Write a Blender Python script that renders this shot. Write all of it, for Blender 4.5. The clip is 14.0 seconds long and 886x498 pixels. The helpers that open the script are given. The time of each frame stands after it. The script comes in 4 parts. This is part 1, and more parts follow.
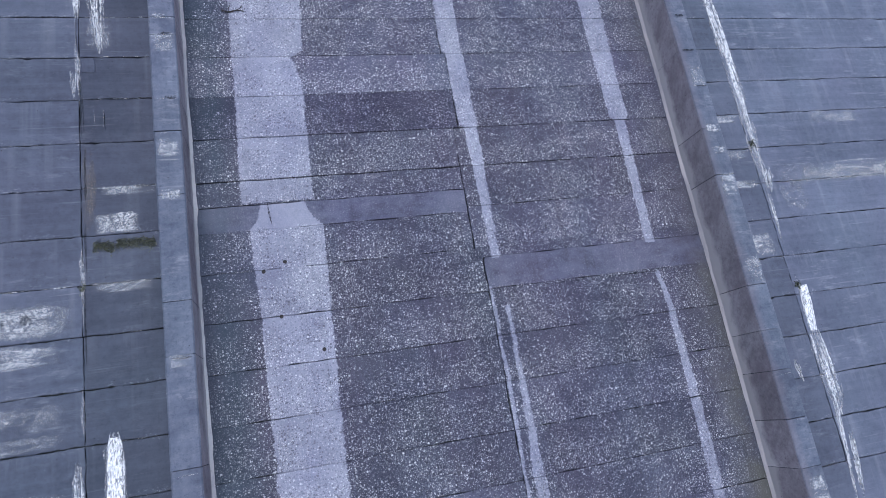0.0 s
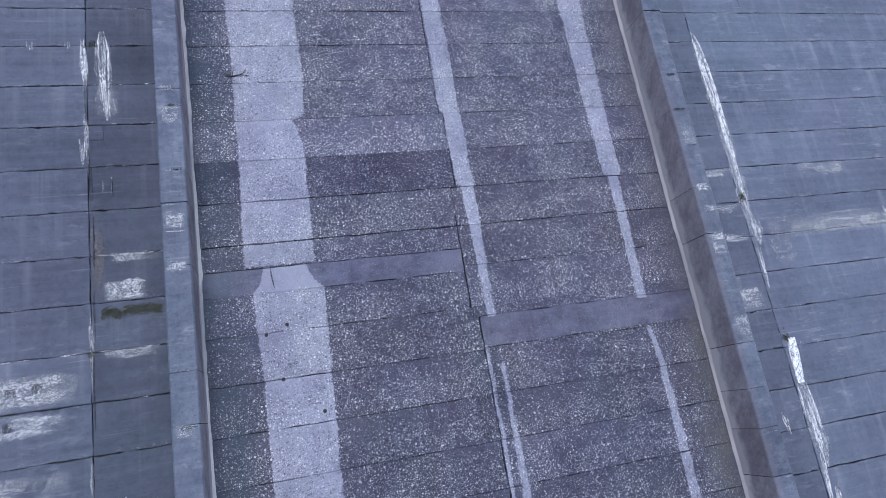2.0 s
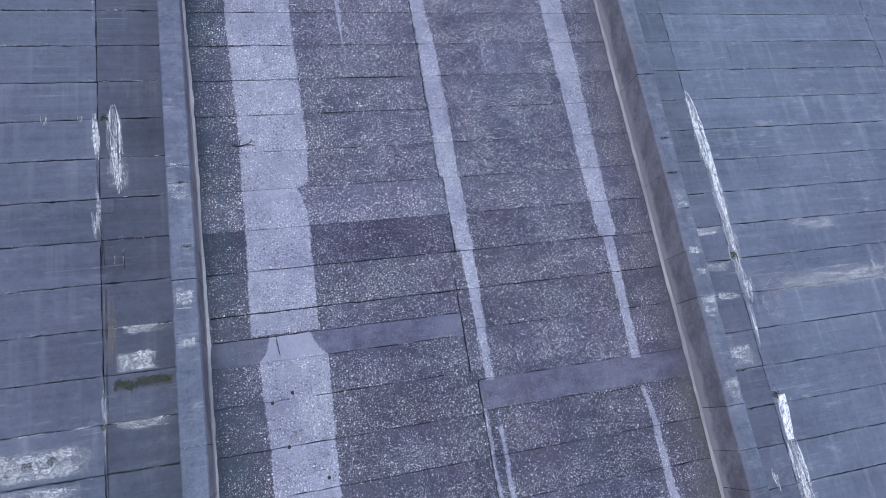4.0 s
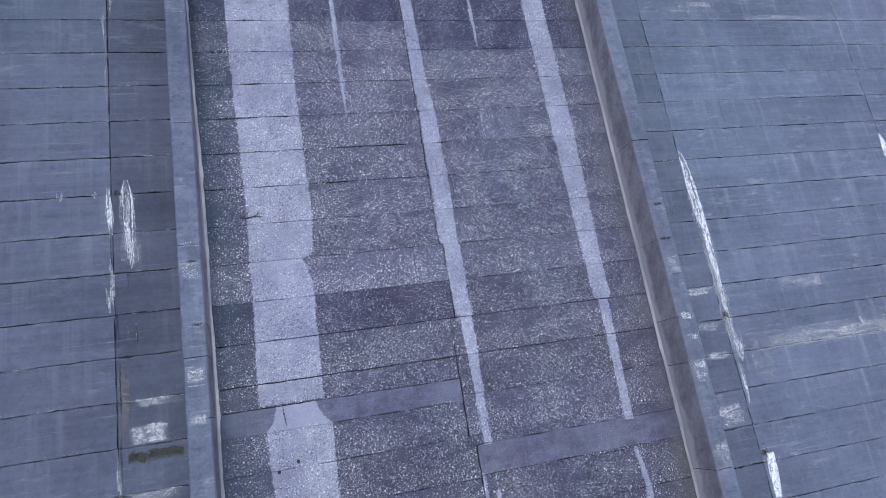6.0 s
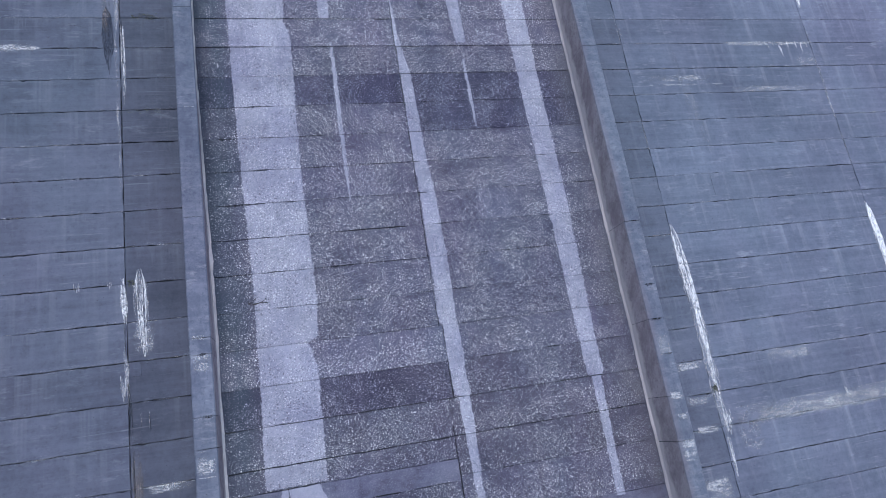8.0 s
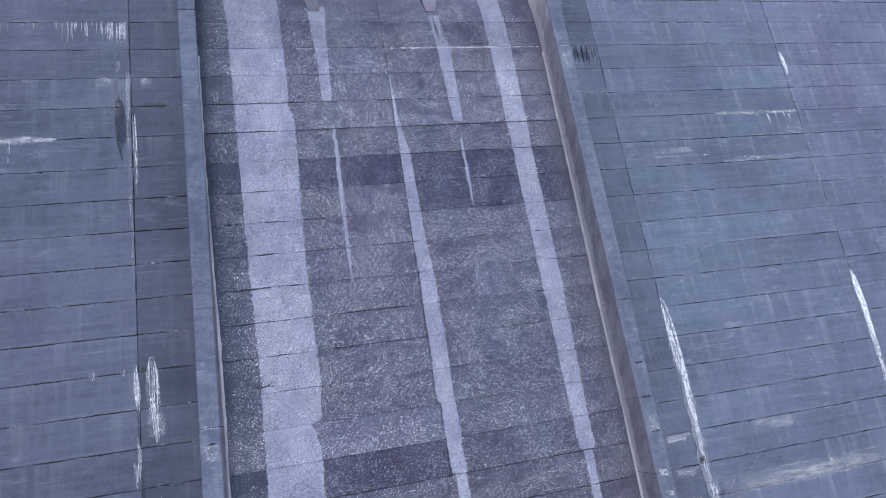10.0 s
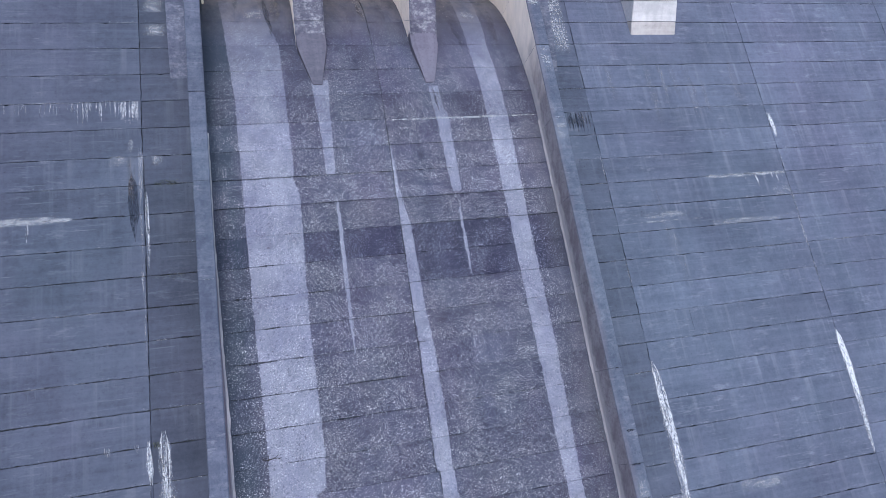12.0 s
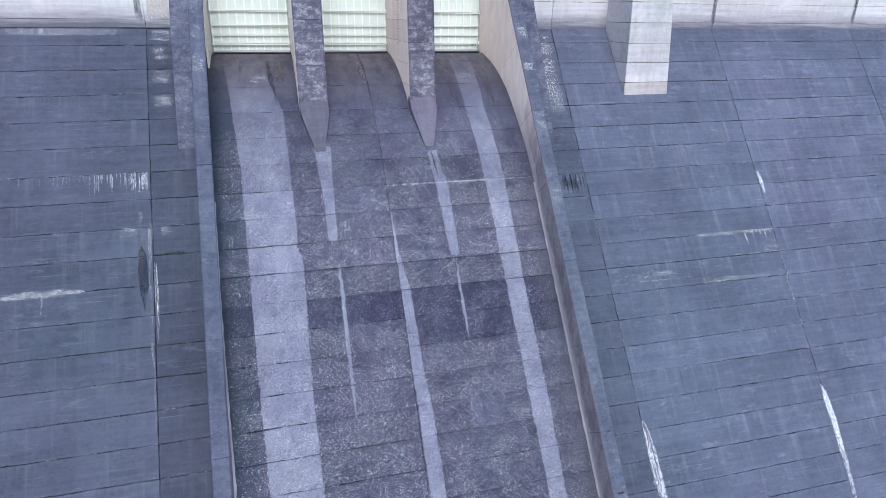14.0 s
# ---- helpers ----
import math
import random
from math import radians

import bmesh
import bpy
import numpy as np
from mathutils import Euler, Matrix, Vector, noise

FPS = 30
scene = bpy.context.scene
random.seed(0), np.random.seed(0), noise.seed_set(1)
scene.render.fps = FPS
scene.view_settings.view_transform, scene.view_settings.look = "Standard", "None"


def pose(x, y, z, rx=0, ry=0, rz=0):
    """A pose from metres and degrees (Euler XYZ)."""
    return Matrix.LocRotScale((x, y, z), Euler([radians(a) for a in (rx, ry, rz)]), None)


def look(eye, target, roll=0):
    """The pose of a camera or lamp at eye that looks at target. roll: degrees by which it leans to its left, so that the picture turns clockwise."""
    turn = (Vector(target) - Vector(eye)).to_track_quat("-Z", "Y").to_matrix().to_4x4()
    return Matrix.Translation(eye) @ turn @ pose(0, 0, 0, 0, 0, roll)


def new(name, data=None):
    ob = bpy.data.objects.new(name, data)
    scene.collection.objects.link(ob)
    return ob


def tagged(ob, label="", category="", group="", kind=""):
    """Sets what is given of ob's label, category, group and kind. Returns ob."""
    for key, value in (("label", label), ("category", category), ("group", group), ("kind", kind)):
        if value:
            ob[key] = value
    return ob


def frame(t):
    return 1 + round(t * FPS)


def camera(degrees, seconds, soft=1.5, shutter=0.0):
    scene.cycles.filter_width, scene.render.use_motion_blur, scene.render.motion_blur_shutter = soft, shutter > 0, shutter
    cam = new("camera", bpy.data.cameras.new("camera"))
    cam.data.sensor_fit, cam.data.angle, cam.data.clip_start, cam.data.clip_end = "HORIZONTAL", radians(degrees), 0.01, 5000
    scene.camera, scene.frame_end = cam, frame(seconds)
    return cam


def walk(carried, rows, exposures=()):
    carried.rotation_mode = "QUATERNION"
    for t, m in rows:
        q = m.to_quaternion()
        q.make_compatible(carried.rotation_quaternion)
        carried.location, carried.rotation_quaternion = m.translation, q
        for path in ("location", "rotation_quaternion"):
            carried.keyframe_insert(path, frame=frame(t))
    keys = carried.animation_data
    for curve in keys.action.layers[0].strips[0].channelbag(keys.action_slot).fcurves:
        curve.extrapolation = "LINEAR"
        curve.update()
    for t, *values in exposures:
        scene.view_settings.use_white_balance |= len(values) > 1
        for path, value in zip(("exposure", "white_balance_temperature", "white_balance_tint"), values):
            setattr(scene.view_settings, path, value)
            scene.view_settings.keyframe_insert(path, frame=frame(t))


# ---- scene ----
cam = camera(72.0, 14.0, soft=0.85)
PATH = [
    (0, (0.258, -0.829, 30.877), (0.759, 0.956, 30.126), 0.2),
    (0.5, (0.28, -0.806, 31.467), (0.782, 0.979, 30.718), 0.3),
    (1, (0.331, -0.758, 32.125), (0.832, 1.028, 31.377), 0.3),
    (1.5, (0.354, -0.694, 32.806), (0.858, 1.091, 32.058), 0.3),
    (2, (0.411, -0.631, 33.509), (0.913, 1.155, 32.761), 0.3),
    (2.5, (0.446, -0.567, 34.29), (0.946, 1.219, 33.54), 0.3),
    (3, (0.448, -0.483, 35.03), (0.951, 1.303, 34.283), 0.3),
    (5.5, (0.546, -0.207, 39.081), (1.044, 1.58, 38.335), 0.3),
    (6, (0.579, -0.129, 39.999), (1.076, 1.657, 39.25), 0.3),
    (6.5, (0.639, -0.05, 40.961), (1.136, 1.738, 40.215), 0.4),
    (7, (0.7, 0.014, 41.999), (1.195, 1.803, 41.256), 0.4),
    (7.5, (0.704, 0.114, 43.162), (1.2, 1.904, 42.419), 0.4),
    (8, (0.727, 0.177, 44.265), (1.221, 1.968, 43.525), 0.4),
    (10.5, (0.934, 0.5, 50.039), (1.426, 2.293, 49.303), 0.4),
    (11, (0.94, 0.521, 51.094), (1.433, 2.316, 50.361), 0.4),
    (11.5, (0.957, 0.531, 52.179), (1.45, 2.327, 51.448), 0.4),
    (12, (0.975, 0.569, 53.314), (1.467, 2.365, 52.584), 0.4),
    (12.5, (0.962, 0.658, 54.445), (1.455, 2.452, 53.714), 0.5),
    (13, (0.978, 0.721, 55.531), (1.473, 2.516, 54.801), 0.5),
    (13.5, (0.963, 0.768, 56.602), (1.46, 2.563, 55.874), 0.6),
    (14, (0.998, 0.772, 57.672), (1.495, 2.568, 56.947), 0.6),
]
walk(cam, [(t, look(eye, target, roll)) for t, eye, target, roll in PATH], [(0, 0.86, 5560, 8.5), (14, 0.86, 5560, 8.5)])

# ---- world, sun, exposure ----
world = bpy.data.worlds.new("sky")
scene.world = world
world.use_nodes = True
wn = world.node_tree.nodes
sky = wn.new("ShaderNodeTexSky")
sky.sky_type, sky.sun_disc = "NISHITA", False
sky.sun_elevation, sky.sun_rotation = radians(40), radians(185)
sky.air_density, sky.dust_density, sky.ozone_density = 1.0, 2.0, 1.0
world.node_tree.links.new(sky.outputs[0], wn["Background"].inputs[0])
wn["Background"].inputs[1].default_value = 0.12
sun = new("sun", bpy.data.lights.new("sun", "SUN"))
sun.data.energy, sun.data.angle, sun.data.color = 1.6, radians(35), (1.0, 0.96, 0.92)
sun.matrix_world = look((-5, -58, 48), (0, 0, 0))

C, S = 5.462, 0.7673                     # downstream face: y = C + S z
N = math.hypot(1.0, S)

# ---- materials ----


class Nodes:
    """A short way to write node materials."""

    def __init__(self, name):
        self.mat = bpy.data.materials.new(name)
        self.mat.use_nodes = True
        self.tree = self.mat.node_tree
        self.bsdf = self.tree.nodes["Principled BSDF"]
        self.pos = self.tree.nodes.new("ShaderNodeNewGeometry").outputs["Position"]

    def plug(self, value, socket):
        if isinstance(value, bpy.types.NodeSocket):
            self.tree.links.new(value, socket)
        else:
            socket.default_value = value

    def math(self, op, a, b=0.0, clamp=False):
        n = self.tree.nodes.new("ShaderNodeMath")
        n.operation, n.use_clamp = op, clamp
        self.plug(a, n.inputs[0])
        self.plug(b, n.inputs[1])
        return n.outputs[0]

    def split(self, vec):
        n = self.tree.nodes.new("ShaderNodeSeparateXYZ")
        self.plug(vec, n.inputs[0])
        return n.outputs

    def scaled(self, sx, sy, sz, vec=None):
        n = self.tree.nodes.new("ShaderNodeMapping")
        self.plug(vec or self.pos, n.inputs[0])
        n.inputs["Scale"].default_value = (sx, sy, sz)
        return n.outputs[0]

    def noise(self, vec, scale=1.0, detail=4.0, rough=0.55):
        n = self.tree.nodes.new("ShaderNodeTexNoise")
        self.plug(vec, n.inputs["Vector"])
        n.inputs["Scale"].default_value, n.inputs["Detail"].default_value, n.inputs["Roughness"].default_value = scale, detail, rough
        return n.outputs["Fac"]

    def cells(self, vec, scale, flat=False):
        n = self.tree.nodes.new("ShaderNodeTexVoronoi")
        n.voronoi_dimensions = "2D" if flat else "3D"
        self.plug(vec, n.inputs["Vector"])
        n.inputs["Scale"].default_value = scale
        return n.outputs

    def span(self, v, a, b, c=0.0, d=1.0, smooth=False):
        n = self.tree.nodes.new("ShaderNodeMapRange")
        n.interpolation_type = "SMOOTHSTEP" if smooth else "LINEAR"
        self.plug(v, n.inputs[0])
        for i, x in enumerate((a, b, c, d)):
            self.plug(x, n.inputs[1 + i])
        return n.outputs[0]

    def mix(self, fac, a, b, blend="MIX"):
        n = self.tree.nodes.new("ShaderNodeMix")
        n.data_type, n.blend_type = "RGBA", blend
        self.plug(fac, n.inputs[0])
        for v, s in ((a, n.inputs[6]), (b, n.inputs[7])):
            self.plug((*v, 1.0) if isinstance(v, tuple) and len(v) == 3 else v, s)
        return n.outputs[2]

    def curve(self, v, points):
        """A broken line through (x, y) points, both from 0 to 1."""
        n = self.tree.nodes.new("ShaderNodeFloatCurve")
        c = n.mapping.curves[0]
        pts = sorted(points)
        c.points[0].location, c.points[1].location = pts[0], pts[-1]
        for p in pts[1:-1]:
            c.points.new(*p)
        for p in c.points:
            p.handle_type = "VECTOR"
        n.mapping.use_clip = False
        n.mapping.update()
        self.plug(v, n.inputs["Value"])
        return n.outputs[0]

    def info(self, what):
        return self.tree.nodes.new("ShaderNodeObjectInfo").outputs[what]

    def bump(self, height, strength, distance):
        n = self.tree.nodes.new("ShaderNodeBump")
        n.inputs["Strength"].default_value, n.inputs["Distance"].default_value = strength, distance
        self.plug(height, n.inputs["Height"])
        self.tree.links.new(n.outputs[0], self.bsdf.inputs["Normal"])

    def done(self, colour, rough=0.85, metal=0.0, spec=0.10):
        self.plug((*colour, 1.0) if isinstance(colour, tuple) else colour, self.bsdf.inputs["Base Color"])
        self.plug(rough, self.bsdf.inputs["Roughness"])
        self.bsdf.inputs["Metallic"].default_value = metal
        self.bsdf.inputs["Specular IOR Level"].default_value = spec
        return self.mat


def concrete(name, dark, light, dusty, streak=0.5, stain=0.5, tint=True, pours=0.0, patchy=0.55, top=None, washed=None, wash=(2.2, 0.12, 0.12), blotch=0.0, grit=1.0, spill=None, foot=None, even=0.07):
    """Old cast concrete: board lines, water runs, blotches, pale bloom. pours: how much lime has come out of the pour joints."""
    n = Nodes(name)
    xyz = n.split(n.pos)
    runs = n.noise(n.scaled(*wash), 1.0, 5, 0.6)
    boards = n.noise(n.scaled(0.12, 2.5, 3.2), 1.0, 5, 0.65)
    blot = n.noise(n.pos, 0.22, 5, 0.6)
    mottle = n.noise(n.pos, 2.4, 6, 0.7)
    grain = n.noise(n.pos, 6.0, 5, 0.8)
    v = n.math("ADD", n.math("MULTIPLY", runs, streak), n.math("MULTIPLY", boards, stain))
    v = n.math("ADD", n.math("ADD", v, blot), n.math("MULTIPLY", mottle, 0.6))
    v = n.span(v, (0.5 - even) * (1.6 + streak + stain), (0.5 + even) * (1.6 + streak + stain))
    col = n.mix(v, dark, light)
    col = n.mix(n.span(grain, 0.32, 0.72, 0.0, 0.6 * grit), col, light)
    col = n.mix(n.span(grain, 0.46, 0.30, 0.0, 0.9 * grit), col, dark)
    hue = n.noise(n.scaled(1.0, 0.6, 0.6), 0.08, 5, 0.6)
    col = n.mix(1.0, col, n.mix(n.span(hue, 0.36, 0.64), (0.95, 1.02, 0.99), (1.03, 0.99, 1.01)), "MULTIPLY")
    bloom = n.math("MULTIPLY", n.span(n.noise(n.scaled(0.6, 1.6, 2.4), 1.3, 8, 0.75), 0.54, 0.72), n.span(n.noise(n.pos, 0.35, 2), 0.42, 0.62))
    col = n.mix(n.math("MULTIPLY", bloom, patchy), col, dusty)
    scratch = n.math("MULTIPLY", n.span(n.noise(n.scaled(0.25, 8.0, 10.0), 1.0, 4, 0.6), 0.60, 0.72), n.span(n.noise(n.pos, 0.5, 3), 0.45, 0.62))
    col = n.mix(n.math("MULTIPLY", scratch, 0.25), col, dusty)
    if blotch:
        scab = n.math("MULTIPLY", n.span(n.noise(n.scaled(0.9, 0.9, 1.5), 1.7, 8, 0.8), 0.48, 0.59), n.span(n.noise(n.pos, 5.0, 5, 0.8), 0.38, 0.55, 0.35, 1.0))
        col = n.mix(n.math("MULTIPLY", scab, blotch), col, dusty)
        col = n.mix(n.span(n.noise(n.scaled(1.0, 1.0, 0.6), 0.7, 5, 0.7), 0.50, 0.36, 0.0, 0.6), col, dark)
    if pours:
        level = n.math("MULTIPLY", n.math("MULTIPLY", n.math("SUBTRACT", xyz[0], 12.0), 0.0045), n.span(xyz[2], 34.0, 53.2, 1.0, -0.6))
        lift = n.math("DIVIDE", n.math("SUBTRACT", 55.43, n.math("ADD", xyz[2], level)), 1.486)
        below, number = n.math("FRACT", lift), n.math("FLOOR", lift)
        comb = n.tree.nodes.new("ShaderNodeCombineXYZ")
        n.plug(xyz[0], comb.inputs[0])
        n.plug(n.math("MULTIPLY", number, 13.7), comb.inputs[1])
        broad = n.span(n.noise(comb.outputs[0], 0.30, 3, 0.6), 0.50, 0.66)
        teeth = n.noise(comb.outputs[0], 4.5, 4, 0.75)
        reach = n.math("MULTIPLY", n.span(teeth, 0.42, 0.8), broad)
        drips = n.span(n.math("SUBTRACT", reach, below), 0.0, 0.12)
        soft = n.math("MULTIPLY", n.span(n.noise(comb.outputs[0], 1.6, 3, 0.6), 0.55, 0.75), n.span(below, 0.0, 1.0, 0.8, 0.25))
        crumbs = n.math("MULTIPLY", n.span(n.noise(n.scaled(0.8, 1.3, 1.3), 11.0, 6, 0.85), 0.54, 0.62), n.span(n.noise(comb.outputs[0], 0.9, 5, 0.75), 0.46, 0.60))
        crumbs = n.math("MULTIPLY", crumbs, n.math("MAXIMUM", n.span(below, 0.86, 0.99), n.span(below, 0.09, 0.0)))
        specks = n.math("MULTIPLY", n.span(n.noise(n.pos, 8.0, 6, 0.85), 0.64, 0.70), n.span(n.noise(n.pos, 0.4, 4, 0.7), 0.52, 0.66))
        crumbs = n.math("MAXIMUM", crumbs, n.math("MULTIPLY", specks, 0.8))
        lime = n.math("MAXIMUM", n.math("MULTIPLY", drips, 0.07), n.math("MAXIMUM", n.math("MULTIPLY", soft, 0.28), crumbs))
        col = n.mix(n.math("MULTIPLY", lime, pours), col, dusty)
    if washed:
        # the foot of the side is rinsed by the water in the chute
        proud = n.math("DIVIDE", n.math("SUBTRACT", n.math("ADD", n.math("MULTIPLY", xyz[2], S), C), xyz[1]), N)
        ragged = n.math("ADD", proud, n.math("MULTIPLY", n.math("SUBTRACT", n.noise(n.scaled(1.0, 1.0, 0.8), 0.55, 5, 0.65), 0.5), 1.5))
        col = n.mix(n.span(ragged, 0.72, 0.42), col, washed)
    if spill:
        # the brown of the sheltered side reaches raggedly over the edge of the top
        over = n.math("SUBTRACT", xyz[0], n.math("MULTIPLY", n.math("SUBTRACT", n.noise(n.scaled(1.0, 0.6, 0.6), 0.7, 6, 0.7), 0.5), 1.1))
        col = n.mix(n.span(over, spill + 0.36, spill - 0.1, 0.0, 0.6), col, (0.108, 0.096, 0.118))
    if foot:
        # splash and dirt along the foot of the upright, in level tide lines
        tide = n.math("ADD", xyz[2], n.math("MULTIPLY", n.math("SUBTRACT", n.noise(n.scaled(0.25, 1.0, 3.5), 1.0, 6, 0.7), 0.5), 1.6))
        col = n.mix(n.span(tide, foot + 1.6, foot + 0.8, 0.0, 0.55), col, (0.20, 0.19, 0.215))
        col = n.mix(n.span(tide, foot + 0.8, foot + 0.15, 0.0, 0.85), col, (0.085, 0.086, 0.115))
    if top:
        fresh = n.span(n.math("ADD", xyz[2], n.math("MULTIPLY", n.noise(n.scaled(1.0, 1.0, 0.5), 0.6, 4, 0.6), 6.0)), 50.5, 55.5)
        col = n.mix(n.math("MULTIPLY", fresh, n.span(runs, 0.3, 0.6, 0.8, 1.0)), col, top)
    pits = n.span(n.cells(n.pos, 3.2)["Distance"], 0.05, 0.09, 0.45, 1.0)
    gate = n.span(n.noise(n.pos, 0.8, 2), 0.55, 0.6, 1.0, 0.0)
    col = n.mix(1.0, col, n.mix(gate, pits, (1.0, 1.0, 1.0)), "MULTIPLY")
    if tint:
        col = n.mix(1.0, col, n.info("Color"), "MULTIPLY")
        col = n.mix(1.0, col, n.span(n.info("Random"), 0.0, 1.0, 0.93, 1.07), "MULTIPLY")
    n.bump(n.math("ADD", n.math("MULTIPLY", boards, 0.6), n.math("MULTIPLY", grain, 0.6)), 0.6, 0.03)
    return n.done(col, n.span(grain, 0.2, 0.8, 0.7, 0.95))


Z0, ZR, X0, XR = 10.0, 46.0, -4.0, 26.0   # ranges that the band curves are drawn in


def chute_concrete(name, bands, patch):
    """Water-worn concrete with bared aggregate, and pale bands (rows of height, left edge, right edge) that the water leaves."""
    n = Nodes(name)
    xyz = n.split(n.pos)
    x, z = xyz[0], xyz[2]
    wob = n.math("SUBTRACT", n.noise(n.pos, 1.6, 5, 0.7), 0.5)
    fine = n.math("SUBTRACT", n.noise(n.pos, 9.0, 3, 0.7), 0.5)
    xx = n.math("ADD", x, n.math("ADD", n.math("MULTIPLY", wob, 0.30), n.math("MULTIPLY", fine, 0.22)))
    zz = n.math("ADD", z, n.math("MULTIPLY", fine, 0.15))
    u = n.math("DIVIDE", n.math("SUBTRACT", zz, Z0), ZR)
    mask = None
    for rows in bands:
        lo, hi = min(r[0] for r in rows), max(r[0] for r in rows)
        left = n.curve(u, [((r[0] - Z0) / ZR, (r[1] - X0) / XR) for r in rows])
        right = n.curve(u, [((r[0] - Z0) / ZR, (r[2] - X0) / XR) for r in rows])
        xs = n.math("DIVIDE", n.math("SUBTRACT", xx, X0), XR)
        m = n.math("MULTIPLY", n.span(n.math("SUBTRACT", xs, left), -0.001, 0.001), n.span(n.math("SUBTRACT", right, xs), -0.001, 0.001))
        m = n.math("MULTIPLY", m, n.math("MULTIPLY", n.math("GREATER_THAN", zz, lo), n.math("LESS_THAN", zz, hi)))
        mask = m if mask is None else n.math("MAXIMUM", mask, m)
    rough = n.span(z, 46.4, 52.5, 1.0, 0.15)                      # little wear near the crest
    side = n.math("MULTIPLY", n.span(xx, -3.1, -2.3, 0.4, 1.0), n.span(xx, 17.3, 18.8, 1.0, 0.35))
    rough = n.math("MULTIPLY", rough, side)
    trowel = n.math("MULTIPLY", n.span(n.math("ADD", z, n.math("MULTIPLY", wob, 0.5)), patch[0] - 0.04, patch[0] + 0.06), n.math("LESS_THAN", z, patch[1]))
    rough = n.math("MULTIPLY", rough, n.span(trowel, 0.0, 1.0, 1.0, 0.12))
    blot = n.noise(n.pos, 0.35, 5, 0.6)
    runs = n.noise(n.scaled(1.4, 0.1, 0.1), 1.0, 5, 0.65)
    grain = n.noise(n.pos, 16.0, 5, 0.8)
    col = n.mix(n.span(n.math("ADD", blot, n.math("MULTIPLY", runs, 0.6)), 0.62, 0.98), DARK_A, DARK_B)
    col = n.mix(n.span(n.noise(n.pos, 0.16, 4, 0.6), 0.42, 0.62, 0.0, 0.5), col, (0.060, 0.055, 0.080))
    bay = n.tree.nodes.new("ShaderNodeTexWhiteNoise")
    comb = n.tree.nodes.new("ShaderNodeCombineXYZ")
    n.plug(n.math("FLOOR", n.math("DIVIDE", x, 1.9)), comb.inputs[0])
    n.plug(n.math("FLOOR", n.math("DIVIDE", n.math("SUBTRACT", 55.43, z), 1.486)), comb.inputs[1])
    n.plug(comb.outputs[0], bay.inputs["Vector"])
    col = n.mix(1.0, col, n.span(bay.outputs["Value"], 0.0, 1.0, 0.87, 1.13), "MULTIPLY")
    # board joints of the forms, and broken darker bands beside the pour joints
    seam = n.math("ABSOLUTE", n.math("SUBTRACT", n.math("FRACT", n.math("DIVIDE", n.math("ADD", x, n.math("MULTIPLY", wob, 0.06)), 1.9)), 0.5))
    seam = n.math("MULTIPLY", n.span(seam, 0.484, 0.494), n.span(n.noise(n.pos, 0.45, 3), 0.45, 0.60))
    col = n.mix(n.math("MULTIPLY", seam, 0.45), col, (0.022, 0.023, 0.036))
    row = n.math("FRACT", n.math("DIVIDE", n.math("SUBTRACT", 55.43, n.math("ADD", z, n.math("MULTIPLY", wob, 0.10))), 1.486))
    joint_dark = n.math("MAXIMUM", n.span(row, 0.88, 0.99), n.span(row, 0.10, 0.01))
    joint_dark = n.math("MULTIPLY", joint_dark, n.span(n.noise(n.scaled(0.5, 0.3, 0.3), 1.0, 4, 0.65), 0.40, 0.62))
    col = n.mix(n.math("MULTIPLY", joint_dark, 0.5), col, (0.026, 0.028, 0.044))
    hue = n.noise(n.scaled(1.0, 0.35, 0.35), 0.33, 4, 0.6)
    col = n.mix(1.0, col, n.mix(n.span(hue, 0.40, 0.60), (0.95, 1.02, 1.02), (1.05, 0.98, 1.0)), "MULTIPLY")
    col = n.mix(n.span(grain, 0.42, 0.68, 0.0, 0.55), col, DARK_C)
    col = n.mix(n.span(grain, 0.46, 0.34, 0.0, 0.5), col, DARK_A)
    col = n.mix(n.math("MULTIPLY", trowel, n.span(n.noise(n.scaled(0.9, 1.5, 1.5), 1.0, 6, 0.65), 0.36, 0.64, 0.0, 0.65)), col, (0.098, 0.100, 0.140))
    under = n.math("FRACT", n.math("DIVIDE", n.math("SUBTRACT", 55.43, z), 1.486))
    smooth = n.span(n.math("ADD", n.noise(n.scaled(0.7, 1.0, 1.2), 0.75, 4, 0.65), n.math("MULTIPLY", n.math("SUBTRACT", under, 0.5), 0.14)), 0.33, 0.55)
    rough = n.math("MULTIPLY", rough, n.span(smooth, 0.0, 1.0, 0.6, 1.0))
    flat = n.tree.nodes.new("ShaderNodeCombineXYZ")
    n.plug(x, flat.inputs[0])
    n.plug(n.math("MULTIPLY", z, N), flat.inputs[1])
    chipped = n.math("SUBTRACT", n.noise(n.pos, 24.0, 3, 0.7), 0.5)
    stone, hole = 0.0, 0.0
    for scale, share, radius, power in ((5.0, 0.16, 0.20, 1.0), (8.0, 0.27, 0.235, 1.0), (14.0, 0.36, 0.295, 0.8), (24.0, 0.40, 0.33, 0.5)):
        cell = n.cells(flat.outputs[0], scale, True)
        ids = n.split(cell["Color"])
        limit = n.span(smooth, 0.0, 1.0, 1.0 - share * 0.45, 1.0 - share * 1.45)
        near = n.span(n.math("ADD", cell["Distance"], n.math("MULTIPLY", chipped, 0.45)), radius * 0.8, radius * 1.1, 1.0, 0.0)
